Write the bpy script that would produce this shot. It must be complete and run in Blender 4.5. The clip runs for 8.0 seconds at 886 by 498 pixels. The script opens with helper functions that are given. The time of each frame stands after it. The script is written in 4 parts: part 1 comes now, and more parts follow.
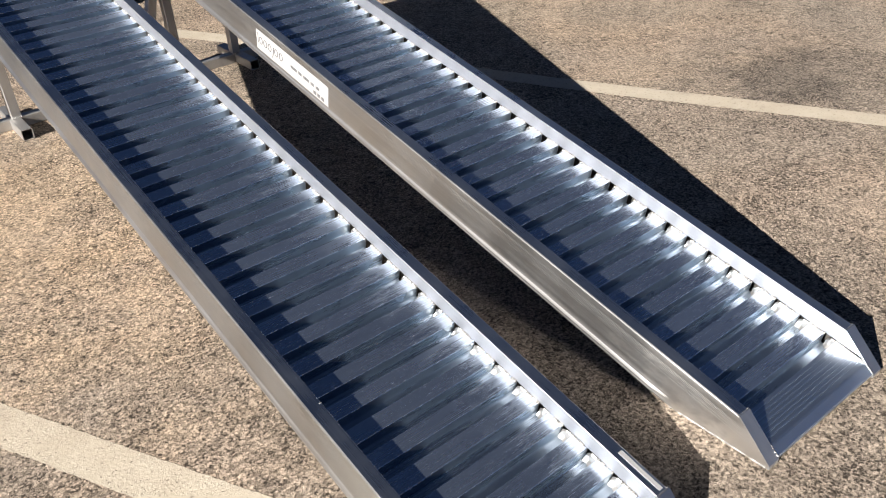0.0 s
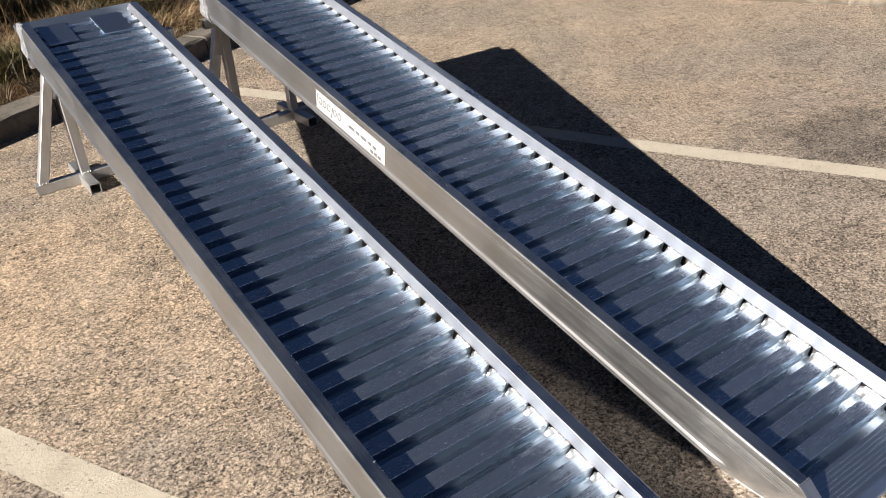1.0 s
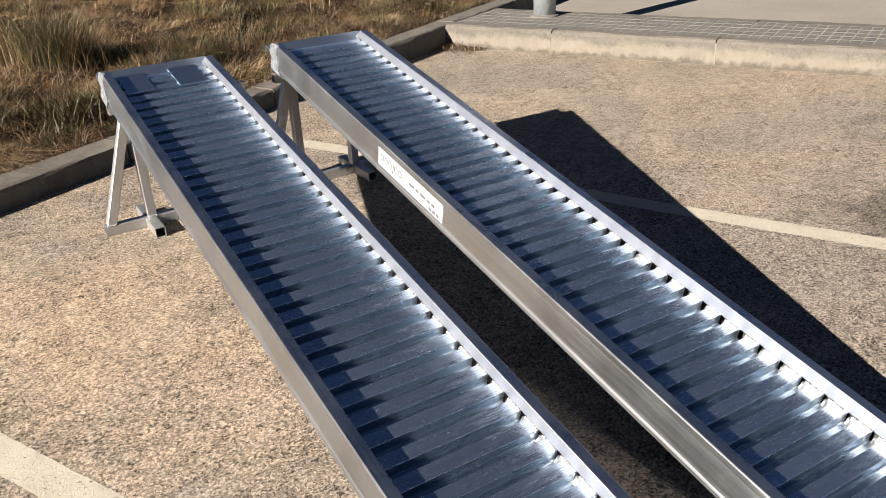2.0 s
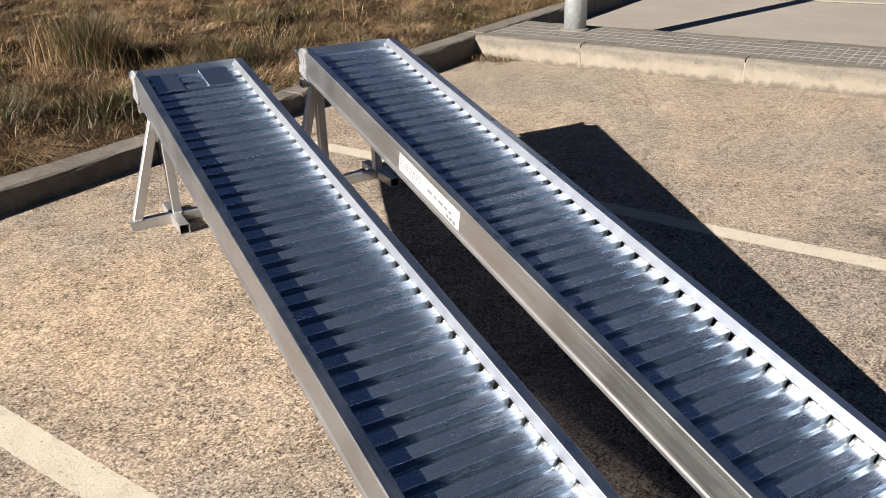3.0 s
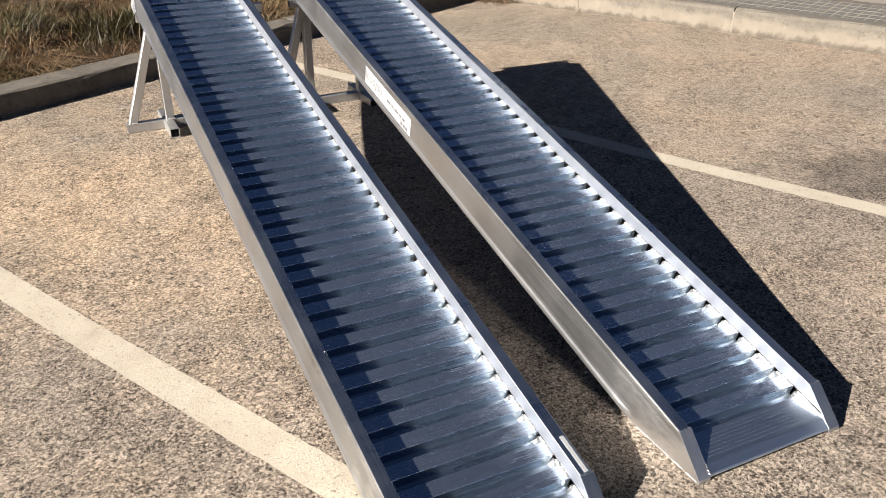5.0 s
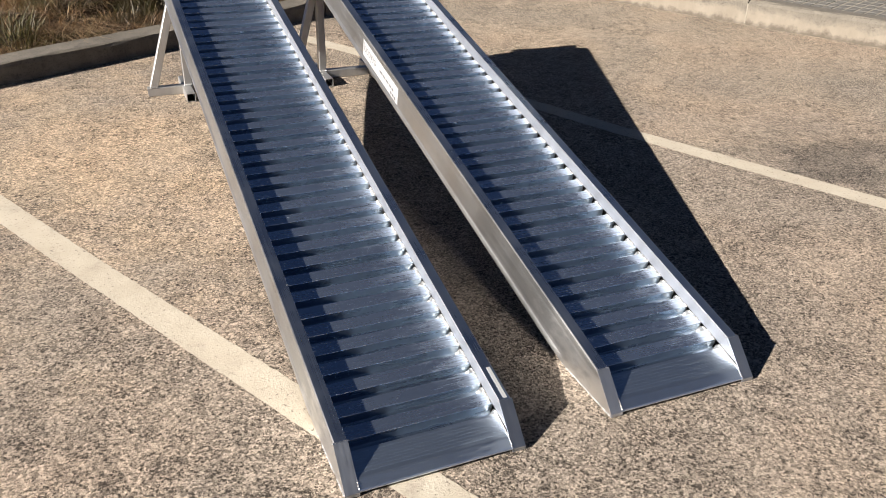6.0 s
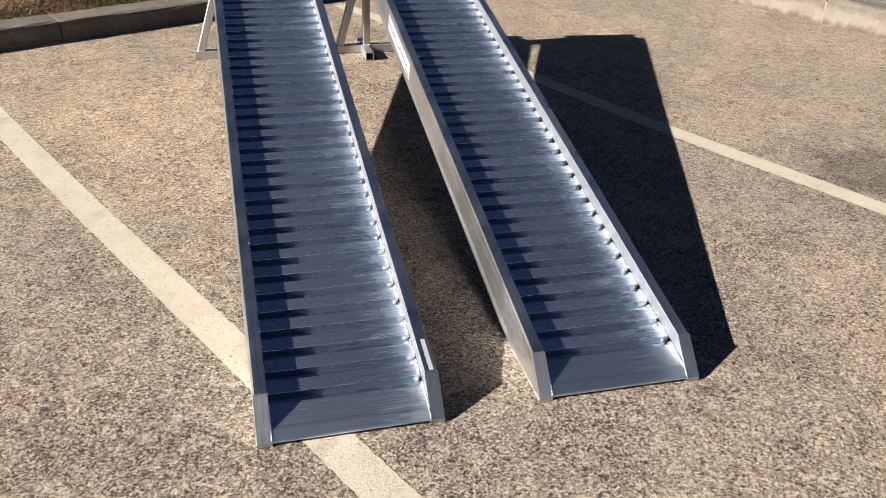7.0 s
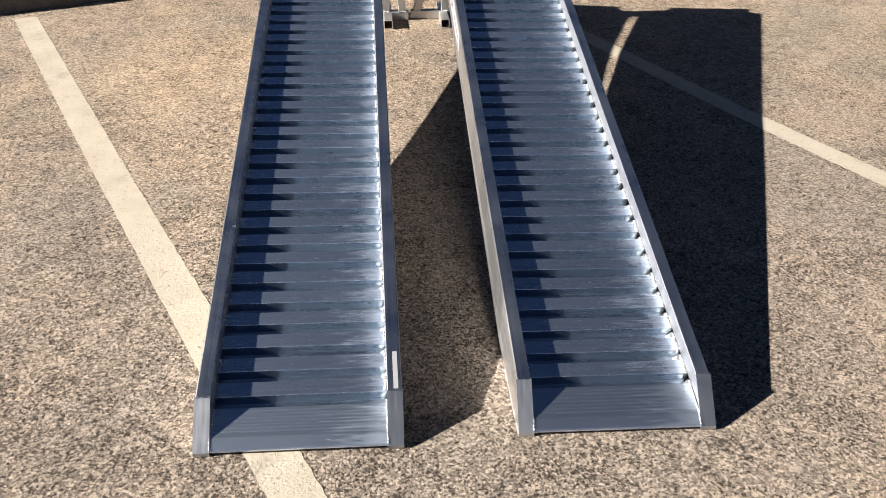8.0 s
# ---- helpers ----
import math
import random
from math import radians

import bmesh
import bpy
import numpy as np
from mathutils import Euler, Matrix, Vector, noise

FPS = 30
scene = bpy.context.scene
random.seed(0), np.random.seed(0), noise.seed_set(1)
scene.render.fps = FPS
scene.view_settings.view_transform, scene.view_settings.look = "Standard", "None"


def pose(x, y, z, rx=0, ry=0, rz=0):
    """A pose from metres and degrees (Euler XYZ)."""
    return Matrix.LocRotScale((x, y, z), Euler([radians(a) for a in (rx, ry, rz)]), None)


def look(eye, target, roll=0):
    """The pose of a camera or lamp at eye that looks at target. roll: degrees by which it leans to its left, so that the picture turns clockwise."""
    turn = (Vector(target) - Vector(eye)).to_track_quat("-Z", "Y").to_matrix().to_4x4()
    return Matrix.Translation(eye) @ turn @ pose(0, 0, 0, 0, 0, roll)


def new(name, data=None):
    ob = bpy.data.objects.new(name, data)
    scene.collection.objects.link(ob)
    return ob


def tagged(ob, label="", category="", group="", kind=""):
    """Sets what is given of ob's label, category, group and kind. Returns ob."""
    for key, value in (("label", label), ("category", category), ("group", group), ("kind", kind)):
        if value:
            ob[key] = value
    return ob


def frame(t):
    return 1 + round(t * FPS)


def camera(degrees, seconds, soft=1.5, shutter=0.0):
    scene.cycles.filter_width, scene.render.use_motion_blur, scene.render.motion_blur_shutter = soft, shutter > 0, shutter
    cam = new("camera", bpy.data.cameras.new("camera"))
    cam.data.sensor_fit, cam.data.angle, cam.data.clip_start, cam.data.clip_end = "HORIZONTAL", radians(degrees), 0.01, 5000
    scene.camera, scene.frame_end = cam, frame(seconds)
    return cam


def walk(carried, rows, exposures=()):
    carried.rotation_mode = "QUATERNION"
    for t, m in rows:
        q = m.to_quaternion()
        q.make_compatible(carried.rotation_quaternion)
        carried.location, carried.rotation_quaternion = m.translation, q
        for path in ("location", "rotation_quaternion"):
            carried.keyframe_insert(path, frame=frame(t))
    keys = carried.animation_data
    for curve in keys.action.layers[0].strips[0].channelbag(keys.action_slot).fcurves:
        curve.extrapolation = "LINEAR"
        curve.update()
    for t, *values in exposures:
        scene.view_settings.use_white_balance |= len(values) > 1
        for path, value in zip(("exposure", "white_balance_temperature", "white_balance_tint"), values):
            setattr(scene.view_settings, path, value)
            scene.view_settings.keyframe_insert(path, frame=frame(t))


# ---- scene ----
cam = camera(56.4, 8.0, soft=0.9)
PATH = [
    (0, (-0.527, -0.531, 1.386), (0.504, 0.802, 0.307), -3.6),
    (0.5, (-0.534, -0.525, 1.398), (0.475, 0.862, 0.369), -4.1),
    (1, (-0.547, -0.529, 1.42), (0.438, 0.918, 0.453), -4.6),
    (1.5, (-0.554, -0.53, 1.436), (0.407, 0.97, 0.528), -4.4),
    (2, (-0.564, -0.527, 1.447), (0.361, 1.031, 0.602), -3.4),
    (3.5, (-0.53, -0.671, 1.45), (0.315, 0.942, 0.624), -1.3),
    (4, (-0.497, -0.807, 1.416), (0.309, 0.809, 0.555), -0.5),
    (4.5, (-0.487, -0.906, 1.4), (0.327, 0.687, 0.507), 0.1),
    (6, (-0.369, -1.375, 1.413), (0.339, 0.241, 0.472), 1.3),
    (6.5, (-0.198, -1.512, 1.422), (0.411, 0.141, 0.476), 2.7),
    (7, (-0.005, -1.552, 1.418), (0.48, 0.122, 0.436), 2.6),
    (7.5, (0.18, -1.445, 1.368), (0.58, 0.22, 0.334), 2.7),
    (8, (0.405, -1.346, 1.385), (0.579, 0.337, 0.318), 1.8),
]
EXPOSURES = [(0, 1.54), (1, 1.53), (2, 1.64), (3.5, 1.71), (4.5, 1.72), (6, 1.62), (7, 1.64), (8, 1.71)]
walk(cam, [(t, look(eye, target, roll)) for t, eye, target, roll in PATH], EXPOSURES)

# ---- world, sun, exposure ----
SUN_AZ, SUN_EL = 260.4, 25.9
world = bpy.data.worlds.new("sky")
world.use_nodes = True
wnt = world.node_tree
sky = wnt.nodes.new("ShaderNodeTexSky")
sky.sky_type = "NISHITA"
sky.sun_disc = False
sky.sun_elevation, sky.sun_rotation = radians(SUN_EL), radians(SUN_AZ)
sky.dust_density, sky.air_density, sky.altitude = 0.0, 0.13, 800
wnt.links.new(sky.outputs[0], wnt.nodes["Background"].inputs[0])
wnt.nodes["Background"].inputs[1].default_value = 0.05
scene.world = world
sun = new("sun", bpy.data.lights.new("sun", "SUN"))
sun.data.energy, sun.data.angle, sun.data.color = 5.0, radians(0.5), (1.0, 0.94, 0.88)
sd = Vector((math.sin(radians(SUN_AZ)) * math.cos(radians(SUN_EL)), math.cos(radians(SUN_AZ)) * math.cos(radians(SUN_EL)), math.sin(radians(SUN_EL))))
sun.matrix_world = look(sd * 30, (0, 0, 0))


# ---- materials ----
class Mat:
    """A small builder for node materials."""

    def __init__(self, name, rough=0.6, metal=0.0, color=(0.5, 0.5, 0.5)):
        self.m = bpy.data.materials.new(name)
        self.m.use_nodes = True
        self.nt = self.m.node_tree
        self.b = self.nt.nodes["Principled BSDF"]
        self.b.inputs["Roughness"].default_value = rough
        self.b.inputs["Metallic"].default_value = metal
        self.b.inputs["Base Color"].default_value = (*color, 1)

    def add(self, kind, **kw):
        n = self.nt.nodes.new(kind)
        for k, v in kw.items():
            n.inputs[k].default_value = v
        return n

    def link(self, a, b):
        self.nt.links.new(a, b)

    def coords(self, scale=(1, 1, 1), kind="Object", jitter=False, tilt=0.0):
        t = self.nt.nodes.new("ShaderNodeTexCoord")
        src = t.outputs[kind]
        if tilt:
            turn = self.nt.nodes.new("ShaderNodeMapping")
            turn.inputs["Rotation"].default_value = (radians(tilt), 0, 0)
            self.link(src, turn.inputs["Vector"])
            src = turn.outputs[0]
        mp = self.nt.nodes.new("ShaderNodeMapping")
        mp.inputs["Scale"].default_value = scale
        self.link(src, mp.inputs["Vector"])
        if jitter:
            oi = self.nt.nodes.new("ShaderNodeObjectInfo")
            mul = self.nt.nodes.new("ShaderNodeVectorMath")
            mul.operation = "SCALE"
            mul.inputs[0].default_value = (37.0, 53.0, 71.0)
            self.link(oi.outputs["Random"], mul.inputs["Scale"])
            self.link(mul.outputs[0], mp.inputs["Location"])
        return mp.outputs[0]

    def noise(self, vec, scale, detail=3.0, rough=0.55, dist=0.0):
        n = self.nt.nodes.new("ShaderNodeTexNoise")
        n.inputs["Scale"].default_value = scale
        n.inputs["Detail"].default_value = detail
        n.inputs["Roughness"].default_value = rough
        n.inputs["Distortion"].default_value = dist
        self.link(vec, n.inputs["Vector"])
        return n.outputs["Fac"]

    def voronoi(self, vec, scale, out="Distance", feature="F1"):
        n = self.nt.nodes.new("ShaderNodeTexVoronoi")
        n.feature = feature
        n.inputs["Scale"].default_value = scale
        self.link(vec, n.inputs["Vector"])
        return n.outputs[out]

    def ramp(self, fac, stops):
        n = self.nt.nodes.new("ShaderNodeValToRGB")
        e = n.color_ramp.elements
        while len(e) < len(stops):
            e.new(0.5)
        for el, (p, c) in zip(e, stops):
            el.position = p
            el.color = (*c, 1) if len(c) == 3 else c
        self.link(fac, n.inputs[0])
        return n.outputs["Color"]

    def grey(self, fac, a, b, lo=0.3, hi=0.7):
        n = self.nt.nodes.new("ShaderNodeMapRange")
        for k, v in zip(("From Min", "From Max", "To Min", "To Max"), (lo, hi, a, b)):
            n.inputs[k].default_value = v
        self.link(fac, n.inputs["Value"])
        return n.outputs[0]

    def mix(self, fac, a, b, mode="MIX"):
        n = self.nt.nodes.new("ShaderNodeMix")
        n.data_type, n.blend_type = "RGBA", mode
        fs, sa, sb = n.inputs[0], n.inputs[6], n.inputs[7]
        for sock, v in ((fs, fac), (sa, a), (sb, b)):
            if isinstance(v, (int, float)):
                sock.default_value = v
            elif isinstance(v, tuple):
                sock.default_value = (*v, 1)
            else:
                self.link(v, sock)
        return n.outputs[2]

    def math(self, op, a, b=0.0):
        n = self.nt.nodes.new("ShaderNodeMath")
        n.operation = op
        for sock, v in ((n.inputs[0], a), (n.inputs[1], b)):
            if isinstance(v, (int, float)):
                sock.default_value = v
            else:
                self.link(v, sock)
        return n.outputs[0]

    def color(self, s):
        self.link(s, self.b.inputs["Base Color"])
        return self

    def rough(self, s):
        self.link(s, self.b.inputs["Roughness"])
        return self

    def bump(self, height, strength=0.3, distance=0.01):
        n = self.nt.nodes.new("ShaderNodeBump")
        n.inputs["Strength"].default_value = strength
        n.inputs["Distance"].default_value = distance
        self.link(height, n.inputs["Height"])
        self.link(n.outputs[0], self.b.inputs["Normal"])
        return self


def make_brushed(name, stretch, lo=0.24, hi=0.46, base=((0.56, 0.57, 0.585), (0.74, 0.745, 0.75)), fine=0.05, metal=1.0, tilt=0.0, scoured=False):
    """Mill-finish aluminium, its grain drawn out along the extrusion; each piece differs a little."""
    m = Mat(name, 0.35, metal)
    g = m.noise(m.coords(stretch, jitter=True, tilt=tilt), 1.0, 4.0, 0.65)
    big = m.noise(m.coords((5, 5, 5), jitter=True), 1.0, 3.0, 0.6)
    oi = m.nt.nodes.new("ShaderNodeObjectInfo")
    col = m.mix(m.grey(big, 0, 0.55), m.ramp(g, [(0.3, base[0]), (0.7, base[1])]), tuple(0.85 * c for c in base[0]))
    if scoured:
        t = m.nt.nodes.new("ShaderNodeTexCoord")
        sx = m.nt.nodes.new("ShaderNodeSeparateXYZ")
        m.link(t.outputs["Object"], sx.inputs[0])
        end = m.math("ADD", sx.outputs["Y"], m.grey(m.noise(m.coords((30, 9, 16), jitter=True), 1.0, 4.0, 0.6), -0.16, 0.16))
        col = m.mix(m.grey(end, 0.75, 0, 0.20, 0.36), col, (0.64, 0.63, 0.615))
    m.color(m.mix(1.0, col, m.ramp(oi.outputs["Random"], [(0.0, (0.86, 0.87, 0.88)), (1.0, (1.0, 1.0, 1.0))]), "MULTIPLY"))
    r = m.math("ADD", m.grey(g, lo, hi), m.grey(big, -0.035, 0.085))
    m.rough(m.math("ADD", r, m.grey(oi.outputs["Random"], -0.03, 0.03, 0.0, 1.0)))
    m.bump(g, fine, 0.002)
    return m.m


def make_drawn(name, rough, base, dull=0.25, scrub=0.8, aniso=0.8, near=0.0):
    """Drawn aluminium with its die lines along x: sharp along the lines, blurred across them, under a thin dull
    oxide; wire-brushed in ragged strokes beside the weld at the high-x end."""
    m = Mat(name, rough, 1.0)
    oi = m.nt.nodes.new("ShaderNodeObjectInfo")
    lines = m.noise(m.coords((1.5, 330, 90), jitter=True), 1.0, 3.0, 0.6)
    big = m.noise(m.coords((6, 14, 6), jitter=True), 1.0, 4.0, 0.6, 0.4)
    smear = m.noise(m.coords((9, 120, 30), jitter=True), 1.0, 4.0, 0.65, 0.5)
    col = m.ramp(lines, [(0.3, tuple(0.965 * c for c in base)), (0.7, base)])
    col = m.mix(m.grey(big, 0, 0.35), col, tuple(0.80 * c for c in base))
    col = m.mix(1.0, col, m.ramp(oi.outputs["Random"], [(0.0, (0.90, 0.905, 0.91)), (1.0, (1.0, 1.0, 1.0))]), "MULTIPLY")
    m.color(col)
    m.b.inputs["Anisotropic"].default_value = aniso
    # the grain's direction, turned with the thing it belongs to
    along = m.nt.nodes.new("ShaderNodeVectorTransform")
    along.vector_type, along.convert_from, along.convert_to = "VECTOR", "OBJECT", "WORLD"
    along.inputs[0].default_value = (1, 0, 0)
    m.link(along.outputs[0], m.b.inputs["Tangent"])
    m.b.inputs["Anisotropic Rotation"].default_value = 0.25
    m.rough(m.math("ADD", m.grey(lines, rough - 0.02, rough + 0.03), m.grey(big, -0.03, 0.05)))
    m.bump(lines, 0.02, 0.002)
    # the dull, wide lobe
    wide = m.nt.nodes.new("ShaderNodeBsdfPrincipled")
    wide.inputs["Metallic"].default_value = 1.0
    wide.inputs["Roughness"].default_value = 0.62
    m.link(col, wide.inputs["Base Color"])
    t = m.nt.nodes.new("ShaderNodeTexCoord")
    sx = m.nt.nodes.new("ShaderNodeSeparateXYZ")
    m.link(t.outputs["Object"], sx.inputs[0])
    stroke = m.noise(m.coords((11, 210, 30), jitter=True), 1.0, 3.0, 0.7, 0.3)
    patch = m.noise(m.coords((16, 45, 20), jitter=True), 1.0, 2.0, 0.5)
    reach = m.math("ADD", sx.outputs["X"], m.grey(stroke, -0.075, 0.075, 0.3, 0.7))
    reach = m.math("ADD", reach, m.grey(patch, -0.045, 0.045, 0.3, 0.7))
    reach = m.math("ADD", reach, m.grey(oi.outputs["Random"], -0.03, 0.03, 0.0, 1.0))
    mask = m.grey(reach, 0.0, scrub, 0.315, 0.445)
    # scoured bright close to the seam
    seam = m.math("ADD", sx.outputs["X"], m.grey(patch, -0.012, 0.012, 0.3, 0.7))
    mask = m.math("ADD", mask, m.grey(seam, 0.0, near, 0.375, 0.436))
    mask = m.math("ADD", mask, m.grey(smear, dull * 0.92, dull * 1.12, 0.35, 0.65))
    speck = m.grey(m.noise(m.coords((60, 260, 60), jitter=True), 1.0, 2.0, 0.5), 0, 0.6, 0.745, 0.77)
    mask = m.math("MINIMUM", m.math("ADD", mask, speck), 1.0)
    both = m.nt.nodes.new("ShaderNodeMixShader")
    m.link(mask, both.inputs[0])
    m.link(m.b.outputs[0], both.inputs[1])
    m.link(wide.outputs[0], both.inputs[2])
    m.link(both.outputs[0], m.nt.nodes["Material Output"].inputs["Surface"])
    return m.m


MAT_TREAD = make_drawn("tread_aluminium", 0.25, (0.74, 0.85, 1.0), dull=0.112, scrub=0.24, near=0.32)
MAT_NOSE = make_drawn("nose_aluminium", 0.33, (0.73, 0.82, 0.92), dull=0.10, scrub=0.22, near=0.2)
# a darker copy of the tread metal: shade between the treads, put into its colour
MAT_WEB_SHADED = make_drawn("web_shaded_aluminium", 0.27, (0.52, 0.61, 0.71), dull=0.035, scrub=0.14, aniso=0.4, near=0.32)
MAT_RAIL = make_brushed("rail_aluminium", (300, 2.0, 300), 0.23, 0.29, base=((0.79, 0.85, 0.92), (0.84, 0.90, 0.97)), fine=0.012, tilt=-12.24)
MAT_PATCH = make_drawn("patch_aluminium", 0.30, (0.74, 0.84, 0.97), dull=0.045, scrub=0.0)
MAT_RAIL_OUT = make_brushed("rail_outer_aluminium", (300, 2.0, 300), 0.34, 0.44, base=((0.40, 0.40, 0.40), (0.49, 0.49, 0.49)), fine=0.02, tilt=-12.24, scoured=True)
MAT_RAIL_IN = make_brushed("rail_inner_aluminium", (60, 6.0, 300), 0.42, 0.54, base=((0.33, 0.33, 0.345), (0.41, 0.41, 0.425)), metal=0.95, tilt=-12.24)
MAT_CAP = make_brushed("cap_aluminium", (160, 12, 12), 0.38, 0.44, base=((0.56, 0.58, 0.61), (0.61, 0.63, 0.66)), fine=0.02)
MAT_STAND = make_brushed("stand_aluminium", (60, 60, 4.0), 0.38, 0.55, base=((0.44, 0.43, 0.41), (0.56, 0.545, 0.525)), metal=0.88)

MAT_SEAM = make_brushed("seam_aluminium", (60, 60, 60), 0.42, 0.56, base=((0.25, 0.245, 0.235), (0.42, 0.415, 0.40)), fine=0.3, metal=0.9)
# near-black for the rail's hollow: its shade is put into the colour
hollow_shade = Mat("shaded_rail_hollow", 0.85)
hollow_shade.color(hollow_shade.ramp(hollow_shade.noise(hollow_shade.coords(), 60, 4), [(0.3, (0.025, 0.023, 0.021)), (0.7, (0.060, 0.055, 0.050))]))
MAT_HOLLOW_SHADE = hollow_shade.m
weld = Mat("weld_bead", 0.55, 0.9)
weld.color(weld.ramp(weld.noise(weld.coords(), 140, 3), [(0.35, (0.30, 0.295, 0.285)), (0.65, (0.64, 0.635, 0.62))]))
weld.bump(weld.noise(weld.coords(), 420, 3), 0.7, 0.003)
MAT_WELD = weld.m

film = Mat("stretch_film", 0.22, 0.0, (0.55, 0.55, 0.56))
film.b.inputs["Transmission Weight"].default_value = 0.55
film.bump(film.noise(film.coords((1, 1, 1)), 70, 4, 0.6, 1.5), 0.7, 0.006)
film.rough(film.grey(film.noise(film.coords(), 30), 0.18, 0.4))
MAT_FILM = film.m

sticker = Mat("sticker_white", 0.42)
sticker.color(sticker.mix(sticker.grey(sticker.noise(sticker.coords(), 60, 4), 0, 0.35), (0.31, 0.31, 0.31), (0.26, 0.26, 0.265)))
MAT_STICKER = sticker.m
ink = Mat("sticker_ink", 0.5)
ink.color(ink.ramp(ink.noise(ink.coords(), 500, 3), [(0.4, (0.05, 0.05, 0.055)), (0.62, (0.16, 0.16, 0.165))]))
MAT_INK = ink.m
MAT_GREYINK = Mat("sticker_grey_ink", 0.5, 0.0, (0.38, 0.38, 0.39)).m

# asphalt: pale worn aggregate with dark pits, sandy and greyer zones
asphalt = Mat("asphalt", 0.9)
wc = asphalt.coords()
zone = asphalt.noise(wc, 0.8, 4, 0.55, 0.6)
zone2 = asphalt.noise(wc, 3.1, 4, 0.6, 0.3)
grain = asphalt.noise(wc, 230, 4, 0.7)
cell = asphalt.voronoi(wc, 160, "Color")
pits = asphalt.noise(wc, 125, 4, 0.68, 0.9)
pits2 = asphalt.noise(wc, 54, 4, 0.7, 0.6)
blot = asphalt.noise(wc, 17, 4, 0.65)
base_a = asphalt.ramp(zone, [(0.30, (0.312, 0.266, 0.217)), (0.46, (0.345, 0.285, 0.226)), (0.60, (0.410, 0.326, 0.250)), (0.78, (0.378, 0.290, 0.222))])
base_a = asphalt.mix(asphalt.grey(zone2, 0, 0.35, 0.35, 0.68), base_a, (0.310, 0.268, 0.225))
sep = asphalt.nt.nodes.new("ShaderNodeSeparateColor")
asphalt.link(cell, sep.inputs[0])
base_a = asphalt.mix(0.85, base_a, asphalt.ramp(sep.outputs[0], [(0.0, (0.42, 0.41, 0.40)), (0.5, (0.95, 0.94, 0.92)), (1.0, (1.75, 1.72, 1.68))]), "MULTIPLY")
fine_a = asphalt.noise(wc, 460, 3, 0.7)
base_a = asphalt.mix(0.55, base_a, asphalt.ramp(fine_a, [(0.36, (0.42, 0.40, 0.38)), (0.5, (0.98, 0.98, 0.98)), (0.64, (1.62, 1.60, 1.57))]), "MULTIPLY")
base_a = asphalt.mix(asphalt.grey(blot, 0, 0.25, 0.48, 0.72), base_a, (0.175, 0.148, 0.120))
# sandy film fills the pits in some patches and is worn off in others; one old oily stain
worn = asphalt.noise(wc, 3.6, 5, 0.66, 0.5)
spot = asphalt.nt.nodes.new("ShaderNodeVectorMath")
spot.operation = "DISTANCE"
spot.inputs[1].default_value = (2.78, 1.20, 0.0)
asphalt.link(wc, spot.inputs[0])
oil = asphalt.grey(asphalt.math("ADD", spot.outputs["Value"], asphalt.grey(asphalt.noise(wc, 5, 4, 0.6), -0.22, 0.22)), 1, 0, 0.16, 0.42)
thick = asphalt.math("ADD", pits, asphalt.math("ADD", asphalt.grey(blot, -0.05, 0.055, 0.3, 0.7), asphalt.grey(worn, -0.036, 0.020, 0.36, 0.66)))
thick = asphalt.math("ADD", thick, asphalt.math("MULTIPLY", oil, 0.05))
drift = asphalt.nt.nodes.new("ShaderNodeVectorMath")
drift.operation = "DISTANCE"
drift.inputs[1].default_value = (-0.30, 2.45, 0.0)
asphalt.link(wc, drift.inputs[0])
sand = asphalt.grey(asphalt.math("ADD", drift.outputs["Value"], asphalt.grey(asphalt.noise(wc, 2.2, 5, 0.65), -0.9, 0.9)), 1, 0, 0.3, 1.6)
scour = asphalt.nt.nodes.new("ShaderNodeVectorMath")
scour.operation = "DISTANCE"
scour.inputs[1].default_value = (-0.75, -0.35, 0.0)
asphalt.link(wc, scour.inputs[0])
bare = asphalt.grey(asphalt.math("ADD", scour.outputs["Value"], asphalt.grey(asphalt.noise(wc, 2.6, 5, 0.65, 0.4), -0.7, 0.7)), 1, 0, 0.45, 1.25)
thick = asphalt.math("ADD", thick, asphalt.math("MULTIPLY", bare, 0.030))
thick = asphalt.math("SUBTRACT", thick, asphalt.math("MULTIPLY", sand, 0.010))
coarse = asphalt.math("ADD", asphalt.math("SUBTRACT", pits2, asphalt.math("MULTIPLY", sand, 0.006)), asphalt.grey(worn, -0.03, 0.012, 0.36, 0.66))
pitmask = asphalt.math("MAXIMUM", asphalt.grey(thick, 0, 1, 0.545, 0.60), asphalt.grey(coarse, 0, 0.95, 0.575, 0.61))
base_a = asphalt.mix(asphalt.math("MULTIPLY", sand, 0.9), base_a, (1.24, 1.17, 1.05), "MULTIPLY")
dusty = asphalt.nt.nodes.new("ShaderNodeVectorMath")
dusty.operation = "DISTANCE"
dusty.inputs[1].default_value = (3.0, 4.1, 0.0)
asphalt.link(wc, dusty.inputs[0])
dust = asphalt.grey(asphalt.math("ADD", dusty.outputs["Value"], asphalt.grey(asphalt.noise(wc, 1.6, 5, 0.65), -0.9, 0.9)), 1, 0, 0.8, 2.9)
base_a = asphalt.mix(asphalt.math("MULTIPLY", dust, 0.9), base_a, (1.20, 1.18, 1.12), "MULTIPLY")
base_a = asphalt.mix(asphalt.math("MULTIPLY", oil, 0.35), base_a, (0.15, 0.135, 0.115))
base_a = asphalt.mix(asphalt.math("MULTIPLY", pitmask, 0.88), base_a, (0.030, 0.023, 0.017))
asphalt.color(base_a)
